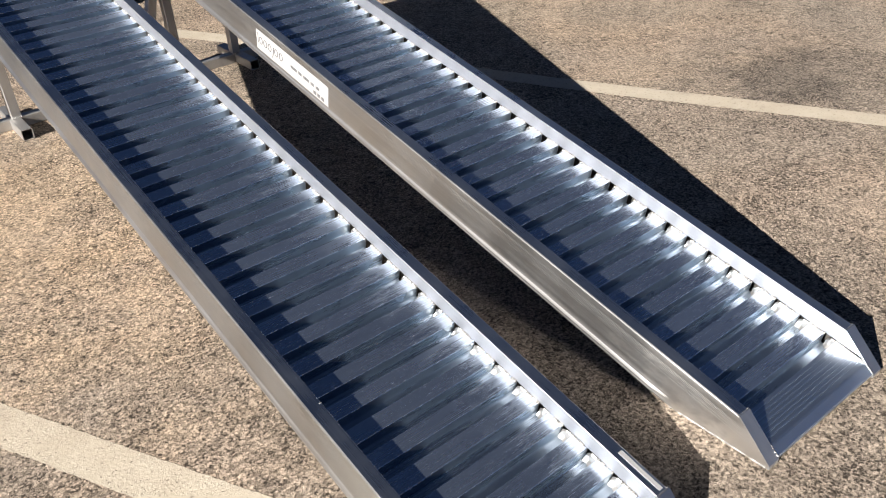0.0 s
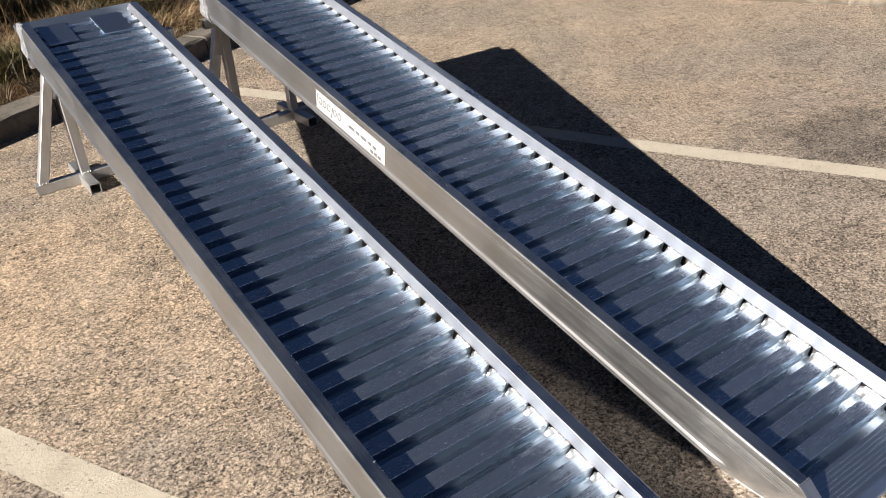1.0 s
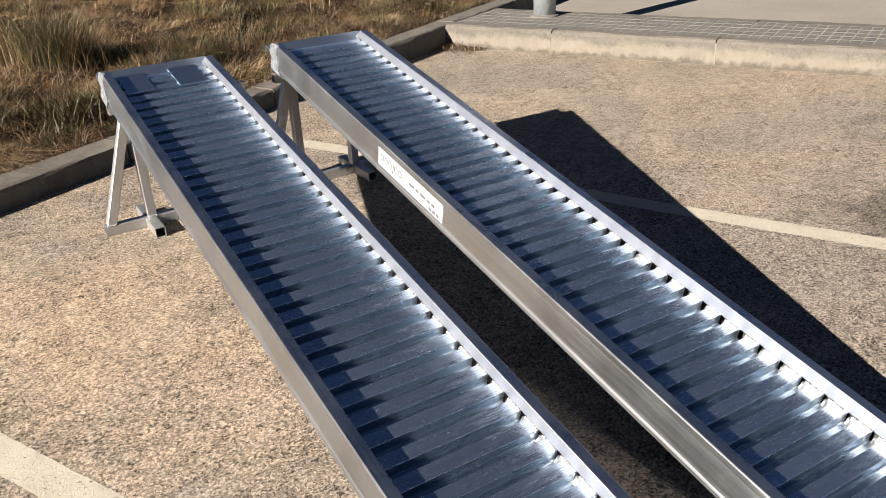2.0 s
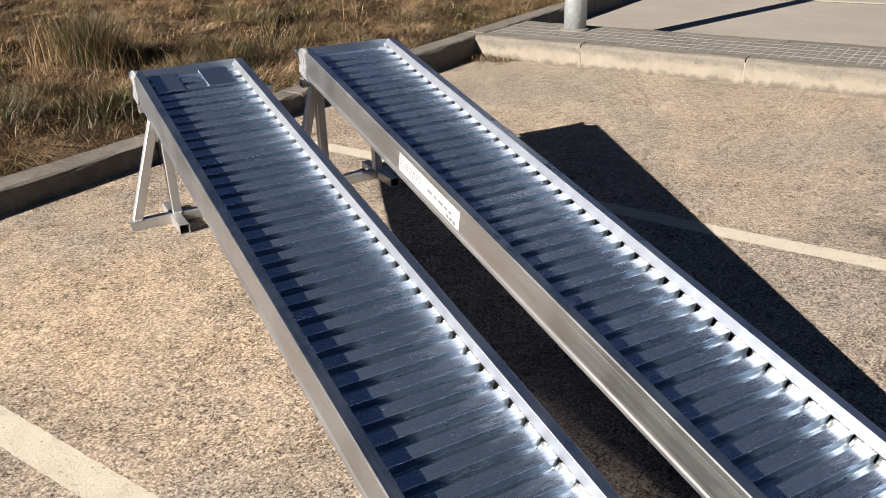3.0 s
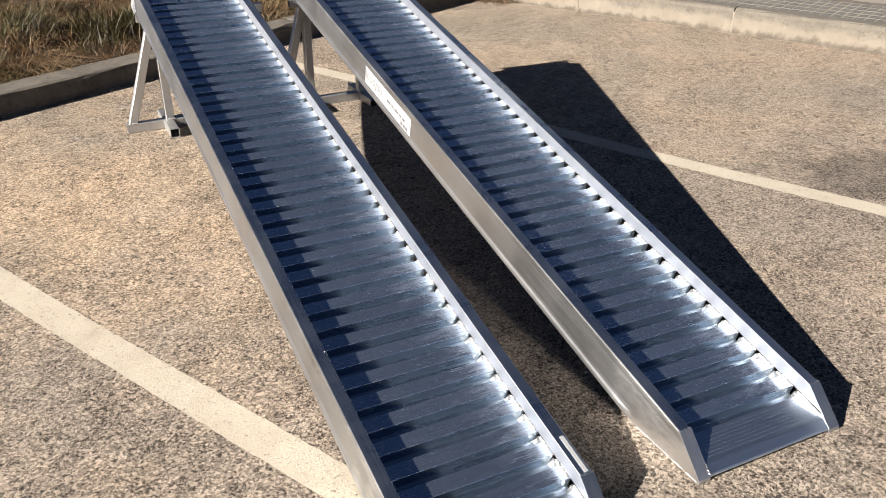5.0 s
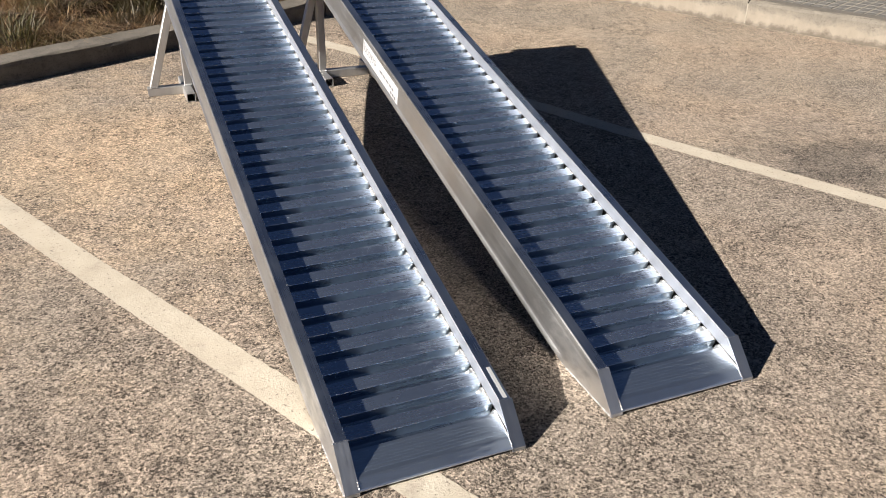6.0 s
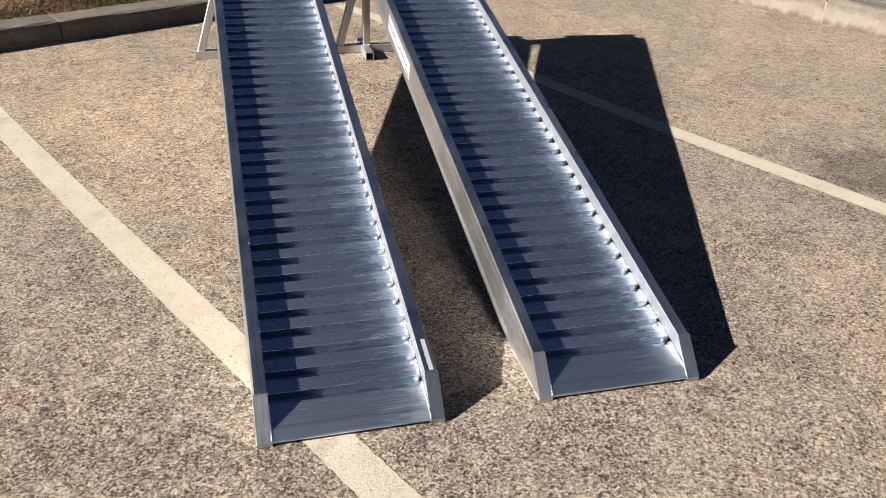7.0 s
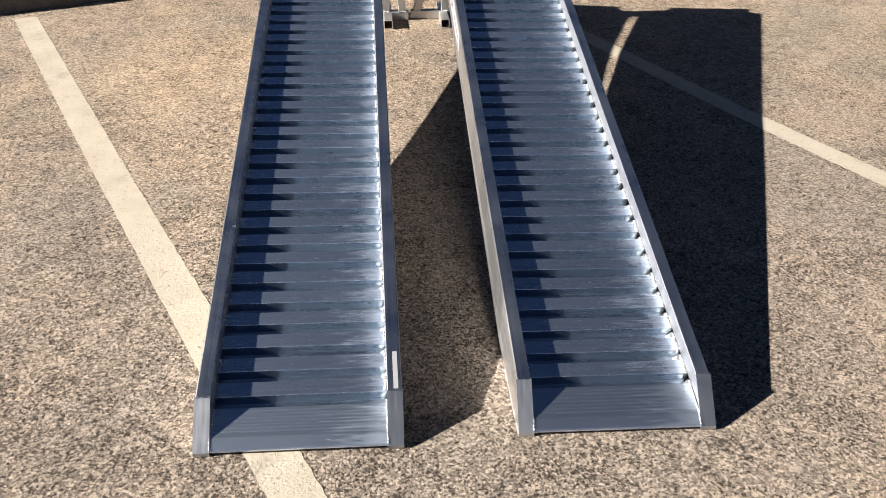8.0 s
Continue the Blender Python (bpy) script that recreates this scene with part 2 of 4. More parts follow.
asphalt.rough(asphalt.grey(grain, 0.85, 0.98))
asphalt.b.inputs["Specular IOR Level"].default_value = 0.25
relief = asphalt.math("SUBTRACT", asphalt.math("ADD", asphalt.math("MULTIPLY", grain, 0.7), asphalt.math("MULTIPLY", sep.outputs[1], 0.4)), asphalt.math("MULTIPLY", pitmask, 1.3))
asphalt.bump(relief, 1.0, 0.008)
MAT_ASPHALT = asphalt.m

pale = Mat("pale_concrete_lot", 0.9)
pc = pale.coords()
pale_a = pale.mix(pale.grey(pale.noise(pc, 60, 4, 0.7), 0, 0.6), pale.ramp(pale.noise(pc, 0.9, 5, 0.6), [(0.3, (0.205, 0.180, 0.148)), (0.7, (0.275, 0.243, 0.200))]), (0.165, 0.143, 0.117))
pale_a = pale.mix(pale.grey(pale.noise(pale.coords((0.5, 3, 1)), 2.0, 5, 0.7), 0, 0.5, 0.5, 0.75), pale_a, (0.155, 0.135, 0.112))
pale.color(pale.mix(pale.grey(pale.noise(pc, 25, 3, 0.6), 0, 0.7, 0.66, 0.72), pale_a, (0.06, 0.05, 0.04)))
pale.bump(pale.noise(pc, 80, 4, 0.7), 0.4, 0.004)
MAT_PALE = pale.m

paint = Mat("road_paint", 0.75)
rc = paint.coords()
wear = paint.math("MAXIMUM", paint.grey(paint.noise(rc, 120, 4, 0.7, 0.6), 0, 1, 0.60, 0.65), paint.grey(paint.noise(rc, 9, 5, 0.7), 0, 0.55, 0.56, 0.8))
paint.color(paint.mix(wear, paint.ramp(paint.noise(rc, 7, 4), [(0.3, (0.397, 0.342, 0.261)), (0.7, (0.459, 0.406, 0.320))]), (0.149, 0.124, 0.096)))
paint.bump(paint.math("SUBTRACT", paint.noise(rc, 150, 4, 0.7), wear), 0.6, 0.004)
MAT_PAINT = paint.m


def make_concrete(name, a, b, dirt):
    m = Mat(name, 0.88)
    c = m.coords(kind="Object", jitter=True)
    col = m.ramp(m.noise(c, 4.0, 6, 0.68, 0.4), [(0.3, a), (0.7, b)])
    col = m.mix(m.grey(m.noise(c, 22, 4, 0.7, 0.3), 0, 0.55, 0.52, 0.7), col, dirt)
    col = m.mix(m.grey(m.noise(c, 160, 3, 0.7), 0, 0.9, 0.54, 0.66), col, tuple(0.6 * v for v in dirt))
    m.color(col)
    m.bump(m.math("ADD", m.noise(c, 120, 4, 0.7), m.noise(c, 14, 3, 0.6)), 0.7, 0.005)
    return m


MAT_KERB = make_concrete("kerb_concrete_grey", (0.078, 0.067, 0.053), (0.160, 0.138, 0.108), (0.038, 0.032, 0.025)).m
cream = make_concrete("kerb_concrete_cream", (0.098, 0.086, 0.068), (0.140, 0.121, 0.094), (0.060, 0.051, 0.040))
geo = cream.nt.nodes.new("ShaderNodeTexCoord")
sxyz = cream.nt.nodes.new("ShaderNodeSeparateXYZ")
cream.link(geo.outputs["Object"], sxyz.inputs[0])
lime = cream.math("ADD", sxyz.outputs["Z"], cream.grey(cream.noise(cream.coords((1, 1, 1), jitter=True), 3.0, 6, 0.72), -0.055, 0.055))
lime = cream.math("ADD", lime, cream.grey(cream.noise(cream.coords(), 45, 3, 0.6), -0.012, 0.012))
foot = cream.grey(cream.math("ADD", sxyz.outputs["Z"], cream.grey(cream.noise(cream.coords((1, 1, 1), jitter=True), 11.0, 5, 0.7), -0.035, 0.035)), 0.8, 0, 0.004, 0.045)
lime = cream.grey(lime, 1, 0, 0.085, 0.135)
old = cream.b.inputs["Base Color"].links[0].from_socket
cream.color(cream.mix(lime, old, cream.ramp(cream.noise(cream.coords((1, 1, 0.4)), 9, 5, 0.65), [(0.3, (0.150, 0.126, 0.095)), (0.7, (0.190, 0.163, 0.126))])))
old = cream.b.inputs["Base Color"].links[0].from_socket
cream.color(cream.mix(foot, old, (0.060, 0.048, 0.034)))
MAT_CREAM = cream.m
MAT_TILE = make_concrete("paving_tile_grey", (0.100, 0.094, 0.082), (0.150, 0.138, 0.117), (0.055, 0.050, 0.043)).m
MAT_GROUT = make_concrete("paving_joint_sand", (0.235, 0.207, 0.163), (0.295, 0.260, 0.205), (0.165, 0.143, 0.110)).m

galv = Mat("galvanised_steel", 0.45, 0.75)
galv.color(galv.ramp(galv.voronoi(galv.coords((1, 1, 0.5)), 45, "Distance"), [(0.0, (0.42, 0.44, 0.45)), (0.8, (0.56, 0.57, 0.57))]))
galv.rough(galv.grey(galv.noise(galv.coords(), 20), 0.38, 0.6))
MAT_GALV = galv.m

soil = Mat("dry_soil", 0.95)
so = soil.coords()
soil.color(soil.mix(soil.grey(soil.noise(so, 40, 4, 0.7), 0, 0.7), soil.ramp(soil.noise(so, 1.6, 5, 0.6), [(0.3, (0.020, 0.013, 0.008)), (0.55, (0.040, 0.025, 0.013)), (0.75, (0.080, 0.050, 0.024))]), (0.012, 0.009, 0.006)))
soil.bump(soil.noise(so, 30, 5, 0.7), 0.9, 0.03)
soil.b.inputs["Specular IOR Level"].default_value = 0.1
MAT_SOIL = soil.m


def make_leafy(name, stops, trans=0.25):
    m = Mat(name, 0.65)
    g = m.nt.nodes.new("ShaderNodeNewGeometry")
    col = m.ramp(g.outputs["Random Per Island"], stops)
    pos = m.coords()
    col = m.mix(m.grey(m.noise(pos, 2.2, 4, 0.6), 0, 0.72, 0.48, 0.62), col, (0.036, 0.022, 0.009))
    col = m.mix(m.grey(m.noise(pos, 2.9, 4, 0.6, 1.0), 0, 0.6, 0.50, 0.64), col, (0.210, 0.105, 0.040))
    m.color(m.mix(m.grey(m.noise(pos, 30, 3), 0, 0.3), col, (0.075, 0.046, 0.018)))
    m.b.inputs["Transmission Weight"].default_value = 0.0
    m.b.inputs["Subsurface Weight"].default_value = 0.0
    tr = m.nt.nodes.new("ShaderNodeBsdfTranslucent")
    mx = m.nt.nodes.new("ShaderNodeMixShader")
    mx.inputs[0].default_value = trans
    m.link(col, tr.inputs["Color"])
    m.link(m.b.outputs[0], mx.inputs[1])
    m.link(tr.outputs[0], mx.inputs[2])
    m.link(mx.outputs[0], m.nt.nodes["Material Output"].inputs["Surface"])
    return m.m


MAT_STRAW = make_leafy("dry_straw", [(0.0, (0.056, 0.030, 0.012)), (0.35, (0.168, 0.098, 0.042)), (0.7, (0.300, 0.190, 0.086)), (0.92, (0.46, 0.33, 0.175)), (1.0, (0.58, 0.47, 0.30))])
MAT_PALESTRAW = make_leafy("pale_straw", [(0.0, (0.15, 0.085, 0.040)), (0.4, (0.29, 0.190, 0.100)), (0.75, (0.42, 0.305, 0.175)), (1.0, (0.55, 0.45, 0.30))])
MAT_GREEN = make_leafy("green_blades", [(0.0, (0.040, 0.034, 0.010)), (0.5, (0.085, 0.076, 0.022)), (1.0, (0.190, 0.150, 0.055))])
MAT_WEED = make_leafy("weed_leaves", [(0.0, (0.022, 0.021, 0.006)), (0.5, (0.048, 0.048, 0.013)), (1.0, (0.110, 0.098, 0.030))])
MAT_TWIG = make_leafy("dead_twigs", [(0.0, (0.031, 0.021, 0.011)), (0.5, (0.075, 0.052, 0.032)), (1.0, (0.190, 0.140, 0.085))], 0.05)
MAT_LITTER = Mat("litter_white", 0.5, 0.0, (0.34, 0.34, 0.33)).m


# ---- mesh helpers ----
def mesh_of(name, bm, material, smooth=False):
    bmesh.ops.recalc_face_normals(bm, faces=bm.faces)
    me = bpy.data.meshes.new(name)
    bm.to_mesh(me)
    bm.free()
    me.materials.append(material)
    if smooth:
        for p in me.polygons:
            p.use_smooth = True
    return me


def part(name, bm, material, parent=None, label="", m=None, smooth=False):
    me = bm if isinstance(bm, bpy.types.Mesh) else mesh_of(name, bm, material, smooth)
    ob = new(name, me)
    if parent is not None:
        ob.parent = parent
    if m is not None:
        ob.matrix_basis = m
    if label:
        ob["label"] = label
    return ob


def box(x0, x1, y0, y1, z0, z1, bevel=0.0, m=None):
    bm = bmesh.new()
    v = [bm.verts.new((x, y, z)) for x in (x0, x1) for y in (y0, y1) for z in (z0, z1)]
    for f in ((0, 1, 3, 2), (4, 6, 7, 5), (0, 4, 5, 1), (2, 3, 7, 6), (0, 2, 6, 4), (1, 5, 7, 3)):
        bm.faces.new([v[i] for i in f])
    if bevel:
        bmesh.ops.bevel(bm, geom=list(bm.edges), offset=bevel, segments=2, affect="EDGES", profile=0.5)
    if m is not None:
        bm.transform(m)
    return bm


def prism(outline, x0, x1, bevel=0.0):
    """A solid whose (y, z) outline is drawn out along x."""
    bm = bmesh.new()
    a = [bm.verts.new((x0, y, z)) for y, z in outline]
    b = [bm.verts.new((x1, y, z)) for y, z in outline]
    bm.faces.new(a)
    bm.faces.new(b[::-1])
    n = len(outline)
    for i in range(n):
        bm.faces.new((a[i], b[i], b[(i + 1) % n], a[(i + 1) % n]))
    if bevel:
        bmesh.ops.bevel(bm, geom=list(bm.edges), offset=bevel, segments=1, affect="EDGES")
    return bm


def tube(p, q, side, wall=0.003, up=(0, 0, 1), radius=0.003):
    """A square hollow section from p to q, open at both ends, with rounded edges."""
    p, q = Vector(p), Vector(q)
    d = (q - p).normalized()
    u = d.cross(Vector(up))
    if u.length < 1e-4:
        u = d.cross(Vector((0, 1, 0)))
    u.normalize()
    w = u.cross(d)
    h, r = side / 2, radius
    ring = [(h, h - r), (h - r, h), (-h + r, h), (-h, h - r), (-h, -h + r), (-h + r, -h), (h - r, -h), (h, -h + r)]
    k = (h - wall) / h
    bm = bmesh.new()
    rows = []
    for base, s in ((p, 1), (q, 1), (q, k), (p, k)):
        rows.append([bm.verts.new(base + u * a * s + w * b * s) for a, b in ring])
    for i in range(4):
        a, b = rows[i], rows[(i + 1) % 4]
        for j in range(8):
            bm.faces.new((a[j], a[(j + 1) % 8], b[(j + 1) % 8], b[j]))
    return bm


def smoothstep(a, b, v):
    t = np.clip((v - a) / (b - a), 0, 1)
    return t * t * (3 - 2 * t)


def lie(x, y):
    """The height of the asphalt: nearly level, a little higher round the stands."""
    return 0.04 * smoothstep(1.3, 3.1, y) * (1 - smoothstep(1.15, 2.6, x)) * smoothstep(-9, -4, x) * (1 - smoothstep(6, 12, y))


# ---- ground ----
KERB_DIR, KERB_P = Vector((0.8898, 0.4564, 0)), Vector((-1.535, 3.205, 0))
KERB_N = Vector((-0.4564, 0.8898, 0))
WALK_DIR, WALK_P = Vector((0.434, -0.901, 0)), Vector((3.255, 5.70, 0))
WALK_N = Vector((0.901, 0.434, 0))


def axis_steps(lo, hi, step, far):
    near = list(np.arange(lo, hi + 1e-6, step))
    out = []
    d = step
    while d < far:
        d *= 1.9
        out.append(d)
    return np.array([lo - v for v in reversed(out)] + near + [hi + v for v in out])


xs, ys = axis_steps(-4, 8, 0.2, 900), axis_steps(-4, 8, 0.2, 900)
gx, gy = np.meshgrid(xs, ys)
gz = lie(gx, gy)
nx, ny = len(xs), len(ys)
me = bpy.data.meshes.new("ground")
me.from_pydata(np.stack([gx, gy, gz], -1).reshape(-1, 3).tolist(), [], [(j * nx + i, j * nx + i + 1, (j + 1) * nx + i + 1, (j + 1) * nx + i) for j in range(ny - 1) for i in range(nx - 1)])
me.materials.append(MAT_ASPHALT)
for p in me.polygons:
    p.use_smooth = True
ground = tagged(new("ground", me), "pale worn asphalt of a car park with dark pits", "ground", kind="structure")


def ground_strip(name, a, b, width, material, lift, label, steps=420):
    """A thin painted strip that follows the ground from a to b."""
    a, b = Vector(a), Vector(b)
    d = (b - a).normalized()
    n = Vector((-d.y, d.x))
    bm = bmesh.new()
    rows = []
    rng = random.Random(name + str(a.x))
    for i in range(steps + 1):
        c = a.lerp(b, i / steps)
        row = []
        for s in (-1, 1):
            p = c + n * (s * (width / 2 + rng.uniform(-0.0018, 0.0018)))
            row.append(bm.verts.new((p.x, p.y, float(lie(p.x, p.y)) + lift)))
        rows.append(row)
    for r, q in zip(rows, rows[1:]):
        bm.faces.new((r[0], r[1], q[1], q[0]))
    ob = new(name, mesh_of(name, bm, material))
    return tagged(ob, label, "road marking", kind="structure")


ground_strip("line_marking", (-1.372, 3.135), (2.007, -3.72), 0.112, MAT_PAINT, 0.0012, "worn white parking bay line on asphalt")
ground_strip("line_marking", (0.856, 4.30), (4.899, -4.07), 0.112, MAT_PAINT, 0.0012, "worn white parking bay line on asphalt")

# ---- grass bank's soil, kerbs, pavement ----
def bank_height(x, y):
    """The bank rises gently from the kerb, with hummocks."""
    d = (x - KERB_P.x) * KERB_N.x + (y - KERB_P.y) * KERB_N.y
    low = np.interp(d, [0.10, 0.19, 0.6, 1.5, 3, 6, 12, 40], [0.10, 0.125, 0.15, 0.20, 0.28, 0.42, 0.7, 1.2])
    bump = np.sin(5.1 * x + 1.3 * y) * np.sin(4.3 * y - 0.9 * x + 1.0) + 0.7 * np.sin(9.7 * x - 3.1 * y + 2.0) * np.sin(8.3 * y + 2.7 * x) + 0.35 * np.sin(17.0 * x + 6.0 * y) * np.sin(19.0 * y - 5.0 * x)
    return low + 0.042 * bump * np.clip((d - 0.25) / 0.6, 0, 1)


bank_s = np.concatenate([np.arange(-14, -2, 1.5), np.arange(-2, 11, 0.09), np.arange(11, 24, 1.5)])
bank_d = np.concatenate([[0.10, 0.19], np.arange(0.28, 7.6, 0.09), [8.5, 10, 12, 20, 40]])
bs, bd = np.meshgrid(bank_s, bank_d)
bx, by = KERB_P.x + KERB_DIR.x * bs + KERB_N.x * bd, KERB_P.y + KERB_DIR.y * bs + KERB_N.y * bd
nb = len(bank_s)
me = bpy.data.meshes.new("bank")
me.from_pydata(np.stack([bx, by, bank_height(bx, by)], -1).reshape(-1, 3).tolist(), [], [(j * nb + i, j * nb + i + 1, (j + 1) * nb + i + 1, (j + 1) * nb + i) for j in range(len(bank_d) - 1) for i in range(nb - 1)])
me.materials.append(MAT_SOIL)
for p in me.polygons:
    p.use_smooth = True
tagged(new("bank", me), "dry brown soil bank behind the kerb", "soil", kind="structure")


def kerb_stone(length, width, height, chamfer, seed):
    """One kerb stone, lying along x from 0, its face at y = 0; edges a little worn."""
    rng = random.Random(seed)
    bm = bmesh.new()
    prof = [(0, -0.12), (0, height - chamfer), (chamfer * 0.35, height - chamfer * 0.3), (chamfer, height), (width, height), (width, -0.12)]
    n = max(4, int(length / 0.12))
    rings = []
    for i in range(n + 1):
        x = 0.004 + (length - 0.008) * i / n
        ring = []
        for k, (y, z) in enumerate(prof):
            j = 0.004 if k in (1, 2, 3) else 0.0015
            ring.append(bm.verts.new((x, y + rng.uniform(-j, j), z + (rng.uniform(-j, j) if 0 < k < 5 else 0))))
        rings.append(ring)
    for a, b in zip(rings, rings[1:]):
        for k in range(len(prof) - 1):
            bm.faces.new((a[k], a[k + 1], b[k + 1], b[k]))
    bm.faces.new(rings[0])
    bm.faces.new(rings[-1][::-1])
    return bm


def line_matrix(p, d, n):
    return Matrix(((d.x, n.x, 0, p.x), (d.y, n.y, 0, p.y), (0, 0, 1, p.z), (0, 0, 0, 1)))


kerb_grass = tagged(new("kerb_grass_side"), "weathered grey concrete kerb, dirty, its face in shade", "kerb", kind="structure")
s0 = 0.77 - 1.2 * 9
for i in range(22):
    p = KERB_P + KERB_DIR * (s0 + 1.2 * i)
    za, zb = np.interp([s0 + 1.2 * i, s0 + 1.2 * i + 1.2], [2.0, 5.4], [0.0, 0.024])
    m = line_matrix(Vector((p.x, p.y, float(za))), KERB_DIR, KERB_N)
    m[2][0] = float(zb - za) / 1.2
    part("kerb_stone", kerb_stone(1.2, 0.19, 0.155, 0.025, 100 + i), MAT_KERB, kerb_grass, m=m)

kerb_walk = tagged(new("kerb_pavement_side"), "cream-stained concrete kerb with grey worn top edge", "kerb", kind="structure")
for i, (a, b) in enumerate(((0.03, 1.04), (1.04, 2.35), (2.35, 3.66), (3.66, 4.97), (4.97, 6.28), (6.28, 7.59), (7.59, 8.9))):
    p = WALK_P + WALK_DIR * a
    part("kerb_stone", kerb_stone(b - a, 0.13, 0.185, 0.03, 300 + i), MAT_CREAM, kerb_walk, m=line_matrix(p, WALK_DIR, WALK_N))
mortar = make_concrete("joint_mortar", (0.165, 0.142, 0.108), (0.215, 0.190, 0.150), (0.12, 0.10, 0.075)).m
for a in (1.04, 2.35, 3.66, 4.97, 6.28, 7.59):
    part("mortar_joint", box(-0.0055, 0.0055, -0.0014, 0.12, -0.05, 0.158, 0.001), mortar, kerb_walk, m=line_matrix(WALK_P + WALK_DIR * a, WALK_DIR, WALK_N))
for i in range(8):
    p = WALK_P + WALK_DIR * (0.05 + 1.2 * i) + WALK_N * 0.90
    part("kerb_stone", kerb_stone(1.2, 0.12, 0.18, 0.02, 500 + i), MAT_KERB, kerb_walk, m=line_matrix(p, WALK_DIR, WALK_N * -1))

pavement = tagged(new("pavement", mesh_of("pavement", box(0.045, 9.5, 0.125, 0.785, -0.1, 0.176), MAT_GROUT)), "pavement of small grey tiles with sandy joints", "pavement", kind="structure")
pavement.matrix_basis = line_matrix(WALK_P, WALK_DIR, WALK_N)
TILE_X, TILE_Y = 0.15, 0.132
bm = bmesh.new()
for i in range(2):
    g, t = 0.007, 0.002
    a, b = (0.005, TILE_X / 2 - 0.005) if i == 0 else (TILE_X / 2 + 0.005, TILE_X - 0.005)
    c, d = 0.006, TILE_Y - 0.006
    lo = [bm.verts.new((x, y, -0.006)) for x, y in ((a, c), (b, c), (b, d), (a, d))]
    hi = [bm.verts.new((x, y, 0.006)) for x, y in ((a + t, c + t), (b - t, c + t), (b - t, d - t), (a + t, d - t))]
    bm.faces.new(hi)
    for k in range(4):
        bm.faces.new((lo[k], lo[(k + 1) % 4], hi[(k + 1) % 4], hi[k]))
tile_mesh = mesh_of("paving_tile", bm, MAT_TILE)

tagged(new("far_lot", mesh_of("far_lot", box(-30, 30, 0.90, 40, -0.05, 0.006), MAT_PALE)), "pale smooth surface of the next parking bay", "ground", kind="structure").matrix_basis = line_matrix(WALK_P, WALK_DIR, WALK_N)
far_line = ground_strip("line_marking", (7.15, 7.55), (9.6, 3.0), 0.11, MAT_PAINT, 0.011, "white parking bay line on pale ground")


# ---- post ----
def lathe(profile, sides=32):
    bm = bmesh.new()
    rings = []
    for r, z in profile:
        rings.append([bm.verts.new((r * math.cos(2 * math.pi * k / sides), r * math.sin(2 * math.pi * k / sides), z)) for k in range(sides)])
    for a, b in zip(rings, rings[1:]):
        for k in range(sides):
            bm.faces.new((a[k], a[(k + 1) % sides], b[(k + 1) % sides], b[k]))
    bm.faces.new(rings[0][::-1])
    bm.faces.new(rings[-1])
    return bm


post = tagged(new("lamp_post"), "round grey galvanised steel post standing on the pavement", "post")
post.location = (4.123, 5.37, 0.178)
part("shaft", lathe([(0.098, 0.0), (0.098, 0.4), (0.094, 1.5), (0.085, 4.0)]), MAT_GALV, post, smooth=True)
part("base_collar", lathe([(0.128, 0.0), (0.124, 0.012), (0.100, 0.018), (0.099, 0.02)]), MAT_TILE, post, "grey mortar collar")

# ---- ramps ----
W, FLANGE, SLOPE, KINK_Y, KINK_Z, BACK, END = 0.467, 0.034, 0.217, 0.085, 0.095, 3.085, 3.196
DROP, DEPTH, RAIL_H = 0.044, 0.029, 0.130
PITCH = 0.0706
ANG = math.degrees(math.atan(SLOPE))


def top(y):
    return KINK_Z + SLOPE * (y - KINK_Y)


def rail_end(w):
    """How far the rail reaches at the depth w below its top: its end is cut on a slant down to the floor."""
    return BACK + 0.048 * min(w / DROP, 1.0)


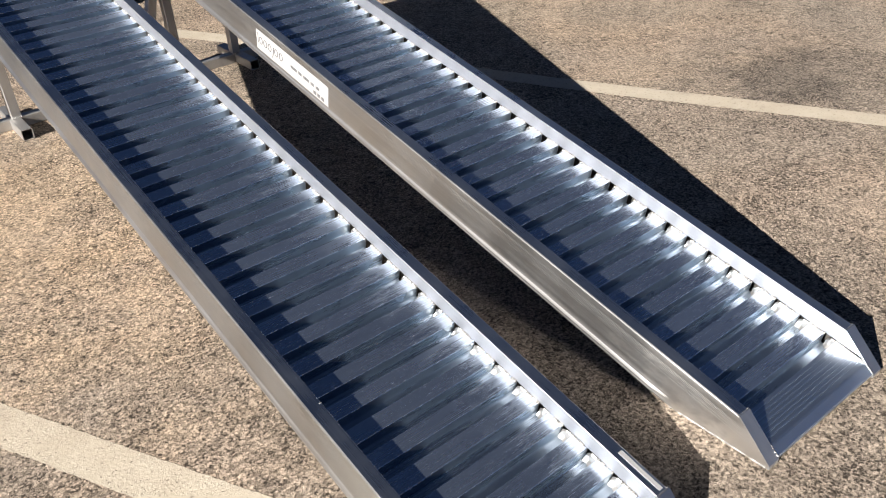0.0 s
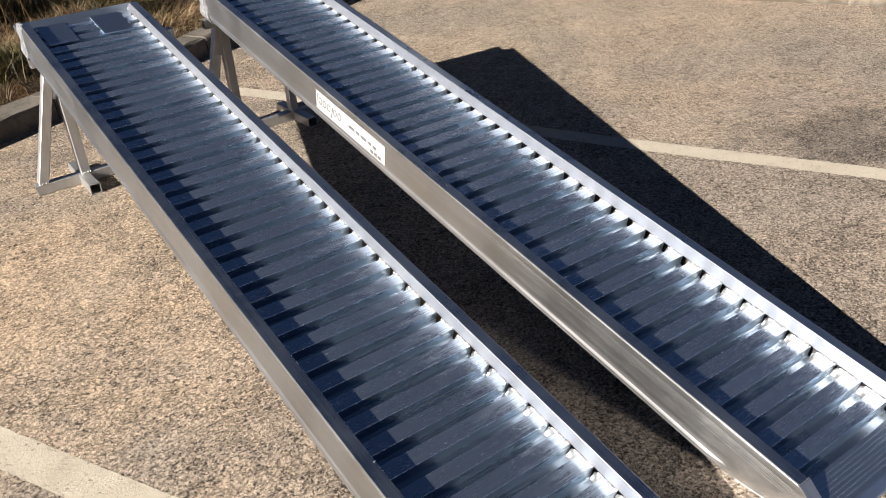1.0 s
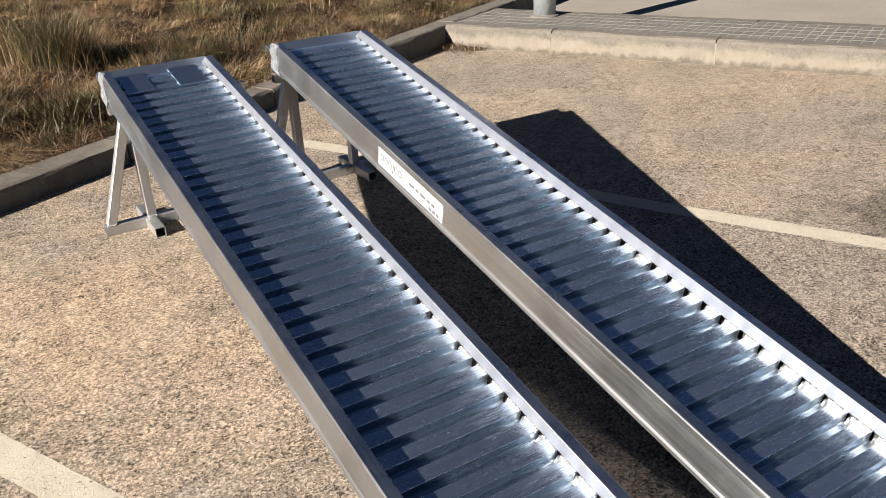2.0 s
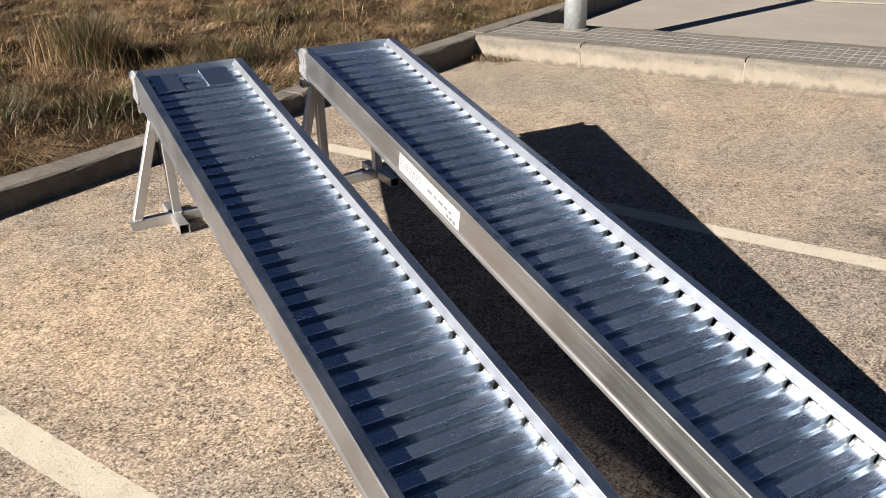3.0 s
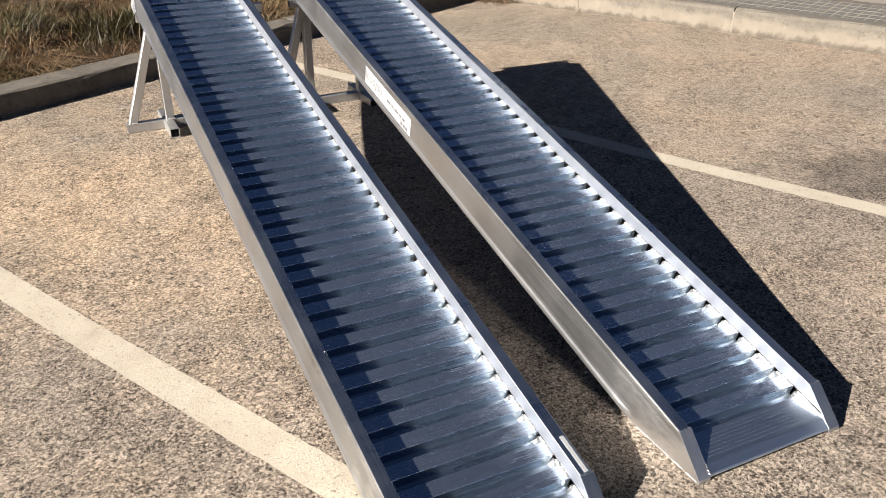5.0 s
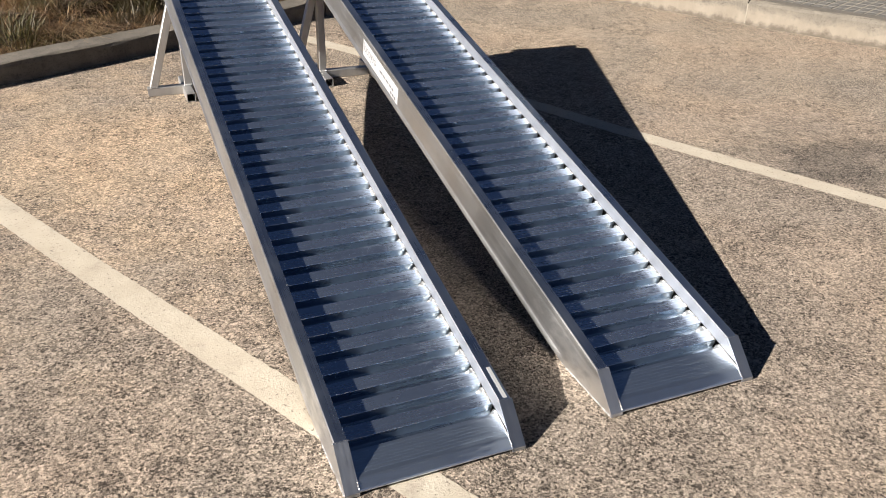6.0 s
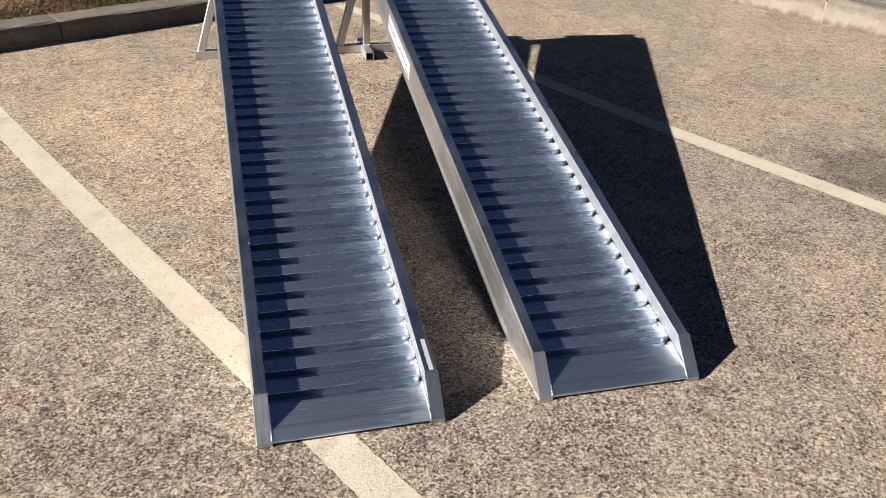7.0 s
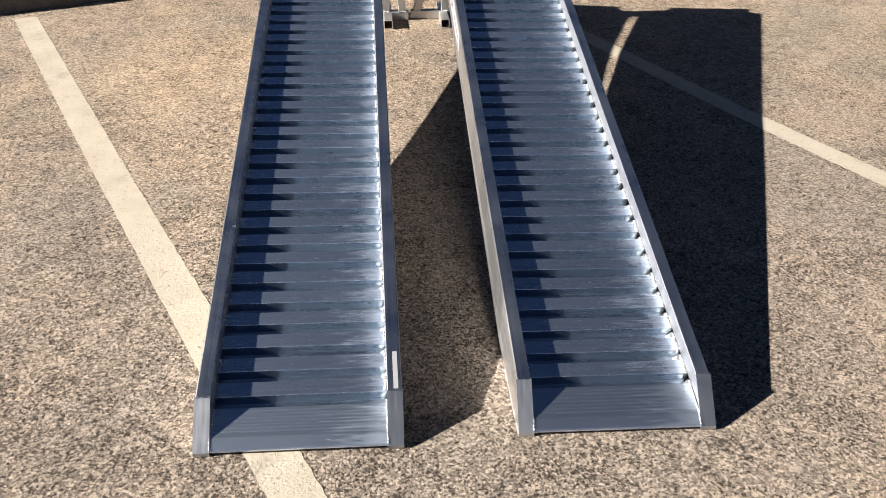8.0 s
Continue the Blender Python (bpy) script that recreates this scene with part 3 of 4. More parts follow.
def rail_mesh(name, flip):
    """A side rail: grooved outer face, rolled lower lip, cut at the front to a nose that lies flat on the ground."""
    levels = [(0.0, 0.0035), (0.0012, 0.0012), (0.004, 0.0), (0.0052, 0.0002), (0.0062, 0.0002), (0.0074, 0.0)]
    for g in (0.0215, 0.0255, 0.0305, 0.0350, 0.0400, 0.0475):
        levels += [(g, 0.0), (g + 0.0007, 0.00018), (g + 0.0017, 0.00018), (g + 0.0024, 0.0)]
    levels += [(0.100, 0.0), (0.108, -0.001), (0.112, -0.0028), (0.116, -0.0042), (0.1195, -0.0046), (0.122, -0.0038), (0.1245, -0.0045), (0.128, -0.004), (RAIL_H, -0.0015)]
    # the lip ends short of the tip, where a plain plate is welded on
    y_plain = 0.262
    nose = 0.012
    w_tip = top(0.0) - nose
    w_low = top(0.0)
    levels = sorted(levels + [(DROP, 0.0), (w_tip, 0.0), (w_low, 0.0), (DROP - 0.0015, 0.0), (DROP - 0.0009, 0.0), (DROP + DEPTH + 0.0055, 0.0), (DROP + DEPTH + 0.0061, 0.0)])
    bm = bmesh.new()
    rows = []
    for w, x in levels:
        # where the line at depth w below the top edge comes out of the nose
        z_at0 = top(0.0) - w
        if z_at0 >= nose:
            # meets the sloping cut from (KINK_Y, KINK_Z) to (0, nose)
            cut = (KINK_Z - nose) / KINK_Y
            y = (z_at0 - nose) / (cut - SLOPE)
            z = nose + cut * y
        elif z_at0 >= 0:
            y, z = 0.0, z_at0
        else:
            y, z = -z_at0 / SLOPE, 0.0
        yb = rail_end(w)
        zb = top(yb) - w
        if w < 0.104 and x < 0:
            x = -0.002
        inner = FLANGE - (0.0012 if w == 0 else 0.0) if w < (DROP - 0.0012 if flip else DROP + DEPTH + 0.0058) else 0.0055
        flat = max(x, 0.0)
        stations = [(flat, y, z + 0.001)]
        for yy, xx in ((y_plain, flat), (y_plain + 0.055, x)):
            stations.append((xx, yy, top(yy) - w))
        stations += [(x, yb, zb), (inner, y, z + 0.001), (inner, yb, zb)]
        rows.append([bm.verts.new(((W - px) if flip else px, py, pz)) for px, py, pz in stations])
    for r, q in zip(rows, rows[1:]):
        for k in range(3):
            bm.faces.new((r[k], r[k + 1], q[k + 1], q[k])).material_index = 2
        # faces of the hollow take the painted shade, so the weld gaps look black
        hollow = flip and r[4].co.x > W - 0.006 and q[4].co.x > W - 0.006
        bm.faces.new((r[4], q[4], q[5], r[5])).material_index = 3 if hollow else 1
        bm.faces.new((r[0], q[0], q[4], r[4]))
        bm.faces.new((r[3], r[5], q[5], q[3]))
    r = rows[0]
    bm.faces.new((r[0], r[4], r[5], r[3], r[2], r[1]))
    r = rows[-1]
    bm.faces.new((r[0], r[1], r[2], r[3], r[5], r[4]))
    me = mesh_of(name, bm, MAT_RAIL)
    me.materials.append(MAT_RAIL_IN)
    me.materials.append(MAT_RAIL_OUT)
    me.materials.append(MAT_HOLLOW_SHADE)
    return me


def cap_mesh(flip):
    """The welded plate that closes a rail's sloping front."""
    t, n = 0.0025, 0.012
    x0, x1 = (W - FLANGE - 0.001, W + 0.001) if flip else (-0.001, FLANGE + 0.001)
    out = [(KINK_Y + 0.001, KINK_Z + t), (KINK_Y - 0.002, KINK_Z + t), (0.004, n + t + 0.004), (-t, n), (-t, 0.002), (0.001, 0.002), (0.001, n), (KINK_Y, KINK_Z - 0.003)]
    return mesh_of("end_cap", prism(out, x0, x1), MAT_CAP)


def beads(name, spots, seed):
    """Lumps of weld at the given places."""
    rng = random.Random(seed)
    bm = bmesh.new()
    for x, y, z, r in spots:
        if isinstance(r, tuple):
            m = Matrix.Translation((x, y, z)) @ Euler((0, 0, rng.uniform(-0.4, 0.4))).to_matrix().to_4x4() @ Matrix.Diagonal((*(v * rng.uniform(0.75, 1.25) for v in r), 1))
        else:
            m = Matrix.Translation((x, y, z)) @ Euler((rng.uniform(0, 3), rng.uniform(0, 3), rng.uniform(0, 3))).to_matrix().to_4x4() @ Matrix.Diagonal((r * rng.uniform(0.7, 1.3), r * rng.uniform(0.7, 1.6), r * rng.uniform(0.6, 1.1), 1))
        bmesh.ops.create_icosphere(bm, subdivisions=1, radius=1.0, matrix=m)
    return mesh_of(name, bm, MAT_WELD, True)


INNER = W - 2 * FLANGE
GAP = 0.031
TOPW = PITCH - GAP


def tread_mesh():
    """A hollow cross profile: flat top, soft front edge, crisp rear edge and slightly splayed walls, in the ramp's sloping frame
    (x across, y along, z out)."""
    y1, h, foot = TOPW / math.cos(radians(ANG)) / 2, DEPTH + 0.003, 0.0030

    def edge(r):
        return [(y1 - r + r * math.sin(a), -r + r * math.cos(a)) for a in (0.0, 0.3, 0.6, 0.9, 1.2, 1.5)] + [(y1 + foot, -h)]

    prof = [(-y, z) for y, z in edge(0.0022)[::-1]] + edge(0.0012)
    bm = bmesh.new()
    xa, xb = FLANGE, W - FLANGE
    a = [bm.verts.new((xa, y, z)) for y, z in prof]
    b = [bm.verts.new((xb, y, z)) for y, z in prof]
    for i in range(len(prof) - 1):
        bm.faces.new((a[i], a[i + 1], b[i + 1], b[i]))
    bm.faces.new((a[0], b[0], b[-1], a[-1]))
    bm.faces.new(a)
    bm.faces.new(b[::-1])
    # walls below the top get the darker metal with the painted shade
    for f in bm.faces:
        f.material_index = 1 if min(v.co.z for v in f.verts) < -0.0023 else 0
    # closed end under the weld
    b2 = box(xb + 0.0002, xb + 0.003, -y1 - 0.001, y1 + 0.001, -DEPTH, 0.0012)
    tmp = bpy.data.meshes.new("tmp")
    b2.to_mesh(tmp)
    b2.free()
    bm.from_mesh(tmp)
    bpy.data.meshes.remove(tmp)
    for f in bm.faces:
        if min(v.co.x for v in f.verts) > xb + 0.0001:
            f.material_index = 2
    me = mesh_of("tread", bm, MAT_TREAD)
    me.materials.append(MAT_WEB_SHADED)
    me.materials.append(MAT_RAIL_IN)
    return me


def trough_mesh(filled):
    """The sunken web between two treads. At the far rail a slope of weld fills its lower part, the share `filled` of its
    width; the rest is open into the hollow rail."""
    g = GAP / math.cos(radians(ANG)) / 2 - 0.0022
    end = W - FLANGE
    r = 0.0060
    arc = [(g - r + r * math.sin(a), -DEPTH + r - r * math.cos(a)) for a in np.linspace(0.0, 1.5, 4)]
    out = [(-y, z) for y, z in arc[::-1]] + arc + [(g, -DEPTH - 0.005), (-g, -DEPTH - 0.005)]
    bm = prism(out, FLANGE + 0.0003, end - 0.002)
    for f in bm.faces:
        f.material_index = 0
    # the weld's slope, uneven along its crest
    n, yh = 7, -g + 2 * g * filled
    rows = []
    for k in range(n + 1):
        u = k / n
        y = -g + (yh + g) * u
        crest = -0.0005 - 0.010 * max(0.0, u - 0.55) / 0.45 - 0.0016 * abs(math.sin(9.0 * u + 40 * filled))
        toe = end - 0.016 + 0.006 * u + 0.002 * math.sin(7.0 * u + 11 * filled)
        rows.append([bm.verts.new(c) for c in ((toe, y, -DEPTH + 0.0008), ((toe + end) / 2 + 0.002, y, -DEPTH * 0.72), (end - 0.0025, y, crest - 0.004), (end + 0.0006, y, crest), (end + 0.0006, y, -DEPTH - 0.003))])
    for a, b in zip(rows, rows[1:]):
        for k in range(4):
            bm.faces.new((a[k], b[k], b[k + 1], a[k + 1])).material_index = 1
    for ring in (rows[0][::-1], rows[-1]):
        bm.faces.new(ring).material_index = 1
    me = mesh_of("trough", bm, MAT_WEB_SHADED)
    me.materials.append(MAT_SEAM)
    return me


RAIL_L, RAIL_R = rail_mesh("side_rail", False), rail_mesh("side_rail", True)
CAP_L, CAP_R = cap_mesh(False), cap_mesh(True)
TREAD = tread_mesh()
TROUGHS = [trough_mesh(q) for q in (0.96, 0.9, 0.8, 0.68, 0.5, 0.36, 0.24)]


def at_floor(y, lift=0.0):
    """The sloping frame of the ramp's floor at the distance y from the tip."""
    return pose(0, y, top(y) - DROP + lift, ANG, 0, 0)


def film_scrap(seed):
    """Crumpled stretch film drawn tight round a rail's upper end, with a torn lower edge."""
    bm = bmesh.new()
    rows = []
    n, k = 22, 16
    for i in range(k):
        u = i / (k - 1)
        row = []
        for j in range(n):
            # s runs over the flange, down the outside and in under the rail
            s = j / (n - 1)
            torn = 0.035 + 0.085 * s + 0.030 * noise.noise((s * 7 + seed, 0.5, 1.0))
            if s < 0.2:
                px, w = 0.012 * (1 - s / 0.2), -0.0008
            elif s < 0.85:
                px, w = -0.003 - 0.011 * max(0.0, (s - 0.6) / 0.25), (s - 0.2) / 0.65 * (RAIL_H + 0.002)
            else:
                px, w = -0.012 + (s - 0.85) / 0.15 * 0.045, RAIL_H + 0.003
            y = rail_end(max(w, 0.0)) + 0.008 - torn * (1 - u)
            f = noise.noise((y * 55 + seed, s * 20, 3.0))
            px -= 0.002 * abs(f) + 0.020 * u ** 3 * max(0.0, 1 - s * 1.6) * (0.7 + 0.6 * noise.noise((s * 5, seed * 1.7, 2.0)))
            row.append(bm.verts.new((px, y + 0.003 * f, top(y) - w + 0.0012 + 0.002 * f * (s < 0.2))))
        rows.append(row)
    for a, b in zip(rows, rows[1:]):
        for q in range(n - 1):
            bm.faces.new((a[q], a[q + 1], b[q + 1], b[q]))
    bmesh.ops.solidify(bm, geom=list(bm.faces), thickness=0.0008)
    return bm


def loading_ramp(first, seed, label):
    rng = random.Random(seed)
    ob = tagged(new("loading_ramp"), label, "ramp", group="pair of loading ramps")
    part("side_rail", RAIL_L, None, ob)
    part("side_rail", RAIL_R, None, ob)
    part("end_cap", CAP_L, None, ob, "plain grey welded closing plate")
    part("end_cap", CAP_R, None, ob, "plain grey welded closing plate")
    y = first - PITCH / 2
    # nose plate, bent a little down to the ground
    y0 = first - GAP / 2
    zf = top(y0) - DROP
    ribs = []
    for k in range(7):
        q = 0.033 + (y0 - 0.040) * k / 6.5
        z = 0.0350 + (zf - 0.0350) * (q - 0.029) / (y0 - 0.030)
        ribs += [(q, z), (q + 0.0010, z - 0.0007), (q + 0.0022, z - 0.0006), (q + 0.0032, z + 0.0004)]
    out = [(0.0, 0.009), (0.0, 0.0125), (0.002, 0.0160), (0.019, 0.0305), (0.023, 0.0330), (0.029, 0.0350), *ribs, (y0 - 0.001, zf), (y0, zf - 0.002), (y0 + 0.003, zf - DEPTH), (y0 - 0.02, zf - DEPTH - 0.006), (0.03, 0.010)]
    part("nose_plate", prism(out, FLANGE - 0.0005, W - FLANGE + 0.0005), MAT_NOSE, ob, "smooth scuffed front plate")
    c = first
    spots_l, spots_r = [], []
    while c < BACK - 0.035:
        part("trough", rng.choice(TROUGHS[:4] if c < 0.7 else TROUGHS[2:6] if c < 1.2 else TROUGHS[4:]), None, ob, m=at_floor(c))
        t = c + PITCH / 2
        part("tread", TREAD, None, ob, m=at_floor(t))
        for k in range(8):
            yy = t + (k / 7 - 0.5) * TOPW * 0.92 + rng.uniform(-0.002, 0.002)
            if rng.random() < 0.85:
                lump = rng.uniform(0.7, 1.35)
                spots_r.append((W - FLANGE - 0.0015 + rng.uniform(-0.002, 0.001), yy, top(yy) - DROP + 0.001, (0.0050 * lump, 0.0042 * lump, 0.0025 * lump)))
        for k in range(5):
            yy = t + (rng.random() - 0.5) * TOPW * 1.1
            if rng.random() < 0.5:
                spots_l.append((FLANGE + 0.001, yy, top(yy) - DROP + 0.001, rng.uniform(0.0015, 0.0036)))
        c += PITCH
    # closing plate at the upper end, level with the treads; past the rails it is as wide as the ramp
    ya, yl = c + GAP / 2, BACK + 0.049
    za, zl, ze = top(ya) - DROP, top(yl) - DROP, top(END) - DROP
    part("end_plate", prism([(ya - 0.002, za - DEPTH), (ya, za), (yl, zl), (yl, zl - 0.005), (ya + 0.004, za - 0.005), (ya + 0.003, za - DEPTH)], FLANGE - 0.0005, W - FLANGE + 0.0005), MAT_NOSE, ob, "flat closing plate at the upper end")
    part("end_lip", prism([(yl + 0.0005, zl), (END - 0.002, ze), (END + 0.001, ze - 0.003), (END + 0.001, ze - 0.030), (END - 0.004, ze - 0.030), (END - 0.005, ze - 0.006), (yl + 0.0005, zl - 0.006)], -0.004, W + 0.003), MAT_NOSE, ob, "plain pale lip across the upper end")
    part("trough", TROUGHS[0], None, ob, m=at_floor(c))
    for k in range(10):
        spots_r.append((W - FLANGE + 0.004 + rng.uniform(-0.004, 0.004), rail_end(DROP * 0.9) + rng.uniform(-0.006, 0.008), top(BACK) - DROP + 0.010 + rng.uniform(-0.006, 0.010), rng.uniform(0.003, 0.005)))
    # front welds: along the nose, at the caps' upper edge and down the rail's foot
    for s in (0, 1):
        xk = 0.0 if s == 0 else W - FLANGE
        for k in range(12):
            spots_l.append((xk + FLANGE * k / 11, KINK_Y + 0.002 + rng.uniform(-0.001, 0.001), KINK_Z + 0.0005, (0.0045, 0.0024, 0.0013)))
        xs_ = FLANGE + 0.001 if s == 0 else W - FLANGE - 0.001
        for k in range(16):
            yy = 0.004 + y0 * k / 16
            spots_r.append((xs_, yy, float(np.interp(yy, [0, 0.002, 0.019, 0.029, y0], [0.0125, 0.016, 0.0305, 0.035, zf])) + 0.0004, (0.0028, 0.0062, 0.0019)))
    for k in range(60):
        yy = 0.01 + 0.25 * k / 60 + rng.uniform(-0.003, 0.003)
        if noise.noise((yy * 30, seed, 0.0)) > -0.15:
            spots_l.append((-0.0005, yy, 0.0022, (0.0017, 0.0055, 0.0017)))
    tagged(part("weld_seam", beads("weld_seam", spots_l, seed), None, ob, "rough bright weld"), kind="stuff")
    tagged(part("weld_seam", beads("weld_seam", spots_r, seed + 1), None, ob, "rough bright weld"), kind="stuff")
    part("film_wrap", film_scrap(seed), MAT_FILM, ob, "crumpled clear stretch film", smooth=True)
    return ob


def flange_matrix(y):
    return pose(0, y, top(y), ANG, 0, 0)


ramp_a = loading_ramp(0.110, 11, "long silvery aluminium loading ramp with paper strip, on a trestle")
ramp_a.matrix_basis = pose(0.002, 0.0, 0, 0, 0, -0.10)
ramp_b = loading_ramp(0.117, 12, "long silvery aluminium loading ramp with white label, on a trestle")
ramp_b.matrix_basis = pose(0.737, 0.02, 0, 0, 0, -0.60)

# two flat plates laid on the upper treads of the first ramp
for x0, x1 in ((0.060, 0.172), (0.272, 0.390)):
    part("patch_plate", box(x0, x1, 0.0, 0.182, 0.0008, 0.0065, 0.0015), MAT_PATCH, ramp_a, "flat square aluminium plate on the treads", m=at_floor(2.937))

# paper strip on the first ramp's flange
strip = part("paper_strip", box(W - 0.0195, W - 0.0085, 0.0, 0.108, 0.0006, 0.0014), MAT_STICKER, ramp_a, "narrow white paper sticker", m=flange_matrix(0.092))

nicks = random.Random(77)
dots = [(0.240 + nicks.gauss(0, 0.014), nicks.gauss(0, 0.006), 0.0003, nicks.uniform(0.0004, 0.0008)) for _ in range(16)]
tagged(part("scuff_marks", beads("scuff_marks", dots, 78), None, ramp_a, "bright little scuff marks", m=at_floor(0.7455)), kind="stuff")
part("edge_nick", beads("edge_nick", [(0.030 + 0.0012 * k, 0.0, 0.0005, 0.0018) for k in range(4)], 79), None, ramp_a, "bright nick in the flange's edge", m=flange_matrix(0.64))

# printed label on the second ramp's outer face: (along, down from the label's top) in metres
lab_y, lab_len, lab_h, lab_w0 = 2.105, 0.462, 0.074, 0.026
face = Matrix(((0, 0, -1, 0.0), (-math.cos(radians(ANG)), -math.sin(radians(ANG)), 0, lab_y), (-math.sin(radians(ANG)), math.cos(radians(ANG)), 0, top(lab_y) - lab_w0), (0, 0, 0, 1)))
label_b = part("label", box(0, lab_len, -lab_h, 0, -0.0008, 0.0006, 0.0), MAT_STICKER, ramp_b, "white printed label strip", m=face)


def flat_ring(u, v, rx, ry, stroke, a0=0.0, a1=2 * math.pi):
    """A flat open curve of print, part of an ellipse round (u, v)."""
    bm = bmesh.new()
    n = 18
    rows = []
    for i in range(n + 1):
        a = a0 + (a1 - a0) * i / n
        rows.append([bm.verts.new((u + (rx - q) * math.cos(a), -v + (ry - q) * math.sin(a), z)) for q, z in ((0, 0.0007), (0, 0.0011), (stroke, 0.0011), (stroke, 0.0007))])
    for r, q in zip(rows, rows[1:]):
        for k in range(4):
            bm.faces.new((r[k], r[(k + 1) % 4], q[(k + 1) % 4], q[k]))
    return bm


def flat_bar(u0, u1, v0, v1, lean=0.0):
    bm = box(u0, u1, -v1, -v0, 0.0007, 0.0011)
    for q in bm.verts:
        q.co.x += lean * (q.co.y + v1)
    return bm


# a mark of plain rings between an upright and a slanted stroke
part("print_shape", flat_bar(0.010, 0.0138, 0.009, 0.049), MAT_INK, label_b)
for u in (0.031, 0.061, 0.091, 0.135, 0.166):
    part("print_shape", flat_ring(u, 0.0345, 0.0122, 0.0145, 0.0034), MAT_INK, label_b)
part("print_shape", flat_bar(0.107, 0.1115, 0.020, 0.064, 0.25), MAT_INK, label_b)
part("print_bar", flat_bar(0.120, 0.190, 0.056, 0.062), MAT_GREYINK, label_b)
# lines of small writing
for u0, u1 in ((0.226, 0.300), (0.306, 0.362), (0.368, 0.428)):
    part("print_bar", flat_bar(u0, u1, 0.0135, 0.0185), MAT_GREYINK, label_b)
for u0, u1 in ((0.230, 0.268), (0.279, 0.299), (0.310, 0.345), (0.356, 0.376), (0.387, 0.408)):
    part("print_bar", flat_bar(u0, u1, 0.032, 0.043), MAT_INK, label_b)
for k in range(3):
    part("print_bar", flat_bar(0.372 + 0.024 * k, 0.389 + 0.024 * k, 0.055, 0.068), MAT_INK, label_b)


# ---- trestles ----
def trestle(label, ends, feet, y, z):
    """A stand of square tube: a base bar on two cross feet, and a leaning pair of legs at each end under a top bar."""
    ob = tagged(new("trestle"), label, "stand", group="stands under the ramps")
    ob.location = (0, y, z)
    s, h = 0.045, 0.572
    zb = s / 2 + 0.001
    part("base_bar", tube((ends[0], 0, zb), (ends[1], 0, zb), s), MAT_STAND, ob)
    for x in feet:
        part("foot", tube((x, -0.178, zb), (x, -s / 2 - 0.0005, zb), s), MAT_STAND, ob, "open-ended square tube foot")
        part("foot", tube((x, s / 2 + 0.0005, zb), (x, 0.165, zb), s), MAT_STAND, ob, "open-ended square tube foot")
    for e, f, sg in ((ends[0], feet[0], 1), (ends[1], feet[1], -1)):
        xa, xt = e + sg * 0.032, f - sg * 0.008
        part("leg", tube((xa, 0.0, s + 0.001), (xt - sg * 0.004, -0.012, h - 0.045), 0.040, up=(0, 1, 0)), MAT_STAND, ob)
        part("leg", tube((f + sg * 0.010, 0.0015, s + 0.001), (xt + sg * 0.016, -0.010, h - 0.045), 0.040, up=(0, 1, 0)), MAT_STAND, ob)
        spots = [(q + (k - 3) * 0.006, -0.021, s + 0.002, 0.004) for q in (xa, f + sg * 0.010) for k in range(7)]
        tagged(part("weld_seam", beads("weld_seam", spots, int(e * 1000) + 5), None, ob, "rough bright weld"), kind="stuff")
    part("top_bar", tube((feet[0] - 0.075, -0.012, h - 0.024), (feet[1] + 0.075, -0.012, h - 0.024), 0.042), MAT_STAND, ob)
    return ob


trestle("pale aluminium trestle of square tube under a ramp's upper end", (-0.118, 0.637), (0.080, 0.525), 3.122, 0.0385)
trestle("pale aluminium trestle of square tube under the labelled ramp", (0.652, 1.305), (0.826, 1.130), 3.145, 0.0385)


# ---- dry grass and weeds on the bank ----
def blades(name, pos, height, width, lean, material, label, category, seed, comb=None):
    """Many bent blades, each a tapering strip of its own; comb gives the way in which each one falls."""
    rng = np.random.default_rng(seed)
    n = len(pos)
    az = rng.uniform(0, 2 * np.pi, n) if comb is None else comb
    d = np.stack([np.cos(az), np.sin(az), np.zeros(n)], -1)
    side = np.stack([-np.sin(az), np.cos(az), np.zeros(n)], -1)
    twist = rng.uniform(-1.2, 1.2, n)[:, None]
    side = side * np.cos(twist) + d * np.sin(twist)
    ts = np.array([0.0, 0.4, 0.75, 1.0])
    wd = np.array([1.0, 0.8, 0.5, 0.12])
    ln = rng.uniform(0.25, 1.0, n) * lean
    verts = np.zeros((n, 8, 3))
    for k, (t, w) in enumerate(zip(ts, wd)):
        out = ln * t ** 1.7
        c = pos + d * (out * height)[:, None]
        c[:, 2] += height * t * np.sqrt(np.maximum(1 - (ln * t * 0.8) ** 2, 0.05))
        verts[:, 2 * k] = c - side * (width * w / 2)[:, None]
        verts[:, 2 * k + 1] = c + side * (width * w / 2)[:, None]
    idx = np.arange(n)[:, None] * 8
    faces = np.concatenate([idx + np.array([[2 * k, 2 * k + 1, 2 * k + 3, 2 * k + 2]]) for k in range(3)], 1).reshape(-1, 4)
    me = bpy.data.meshes.new(name)
    me.vertices.add(n * 8)
    me.vertices.foreach_set("co", verts.reshape(-1))
    me.loops.add(len(faces) * 4)
    me.loops.foreach_set("vertex_index", faces.reshape(-1).astype(np.int32))
    me.polygons.add(len(faces))
    me.polygons.foreach_set("loop_start", (np.arange(len(faces)) * 4).astype(np.int32))
    me.polygons.foreach_set("loop_total", np.full(len(faces), 4, np.int32))
    me.update(calc_edges=True)
    me.materials.append(material)
    return tagged(new(name, me), label, category, kind="stuff")


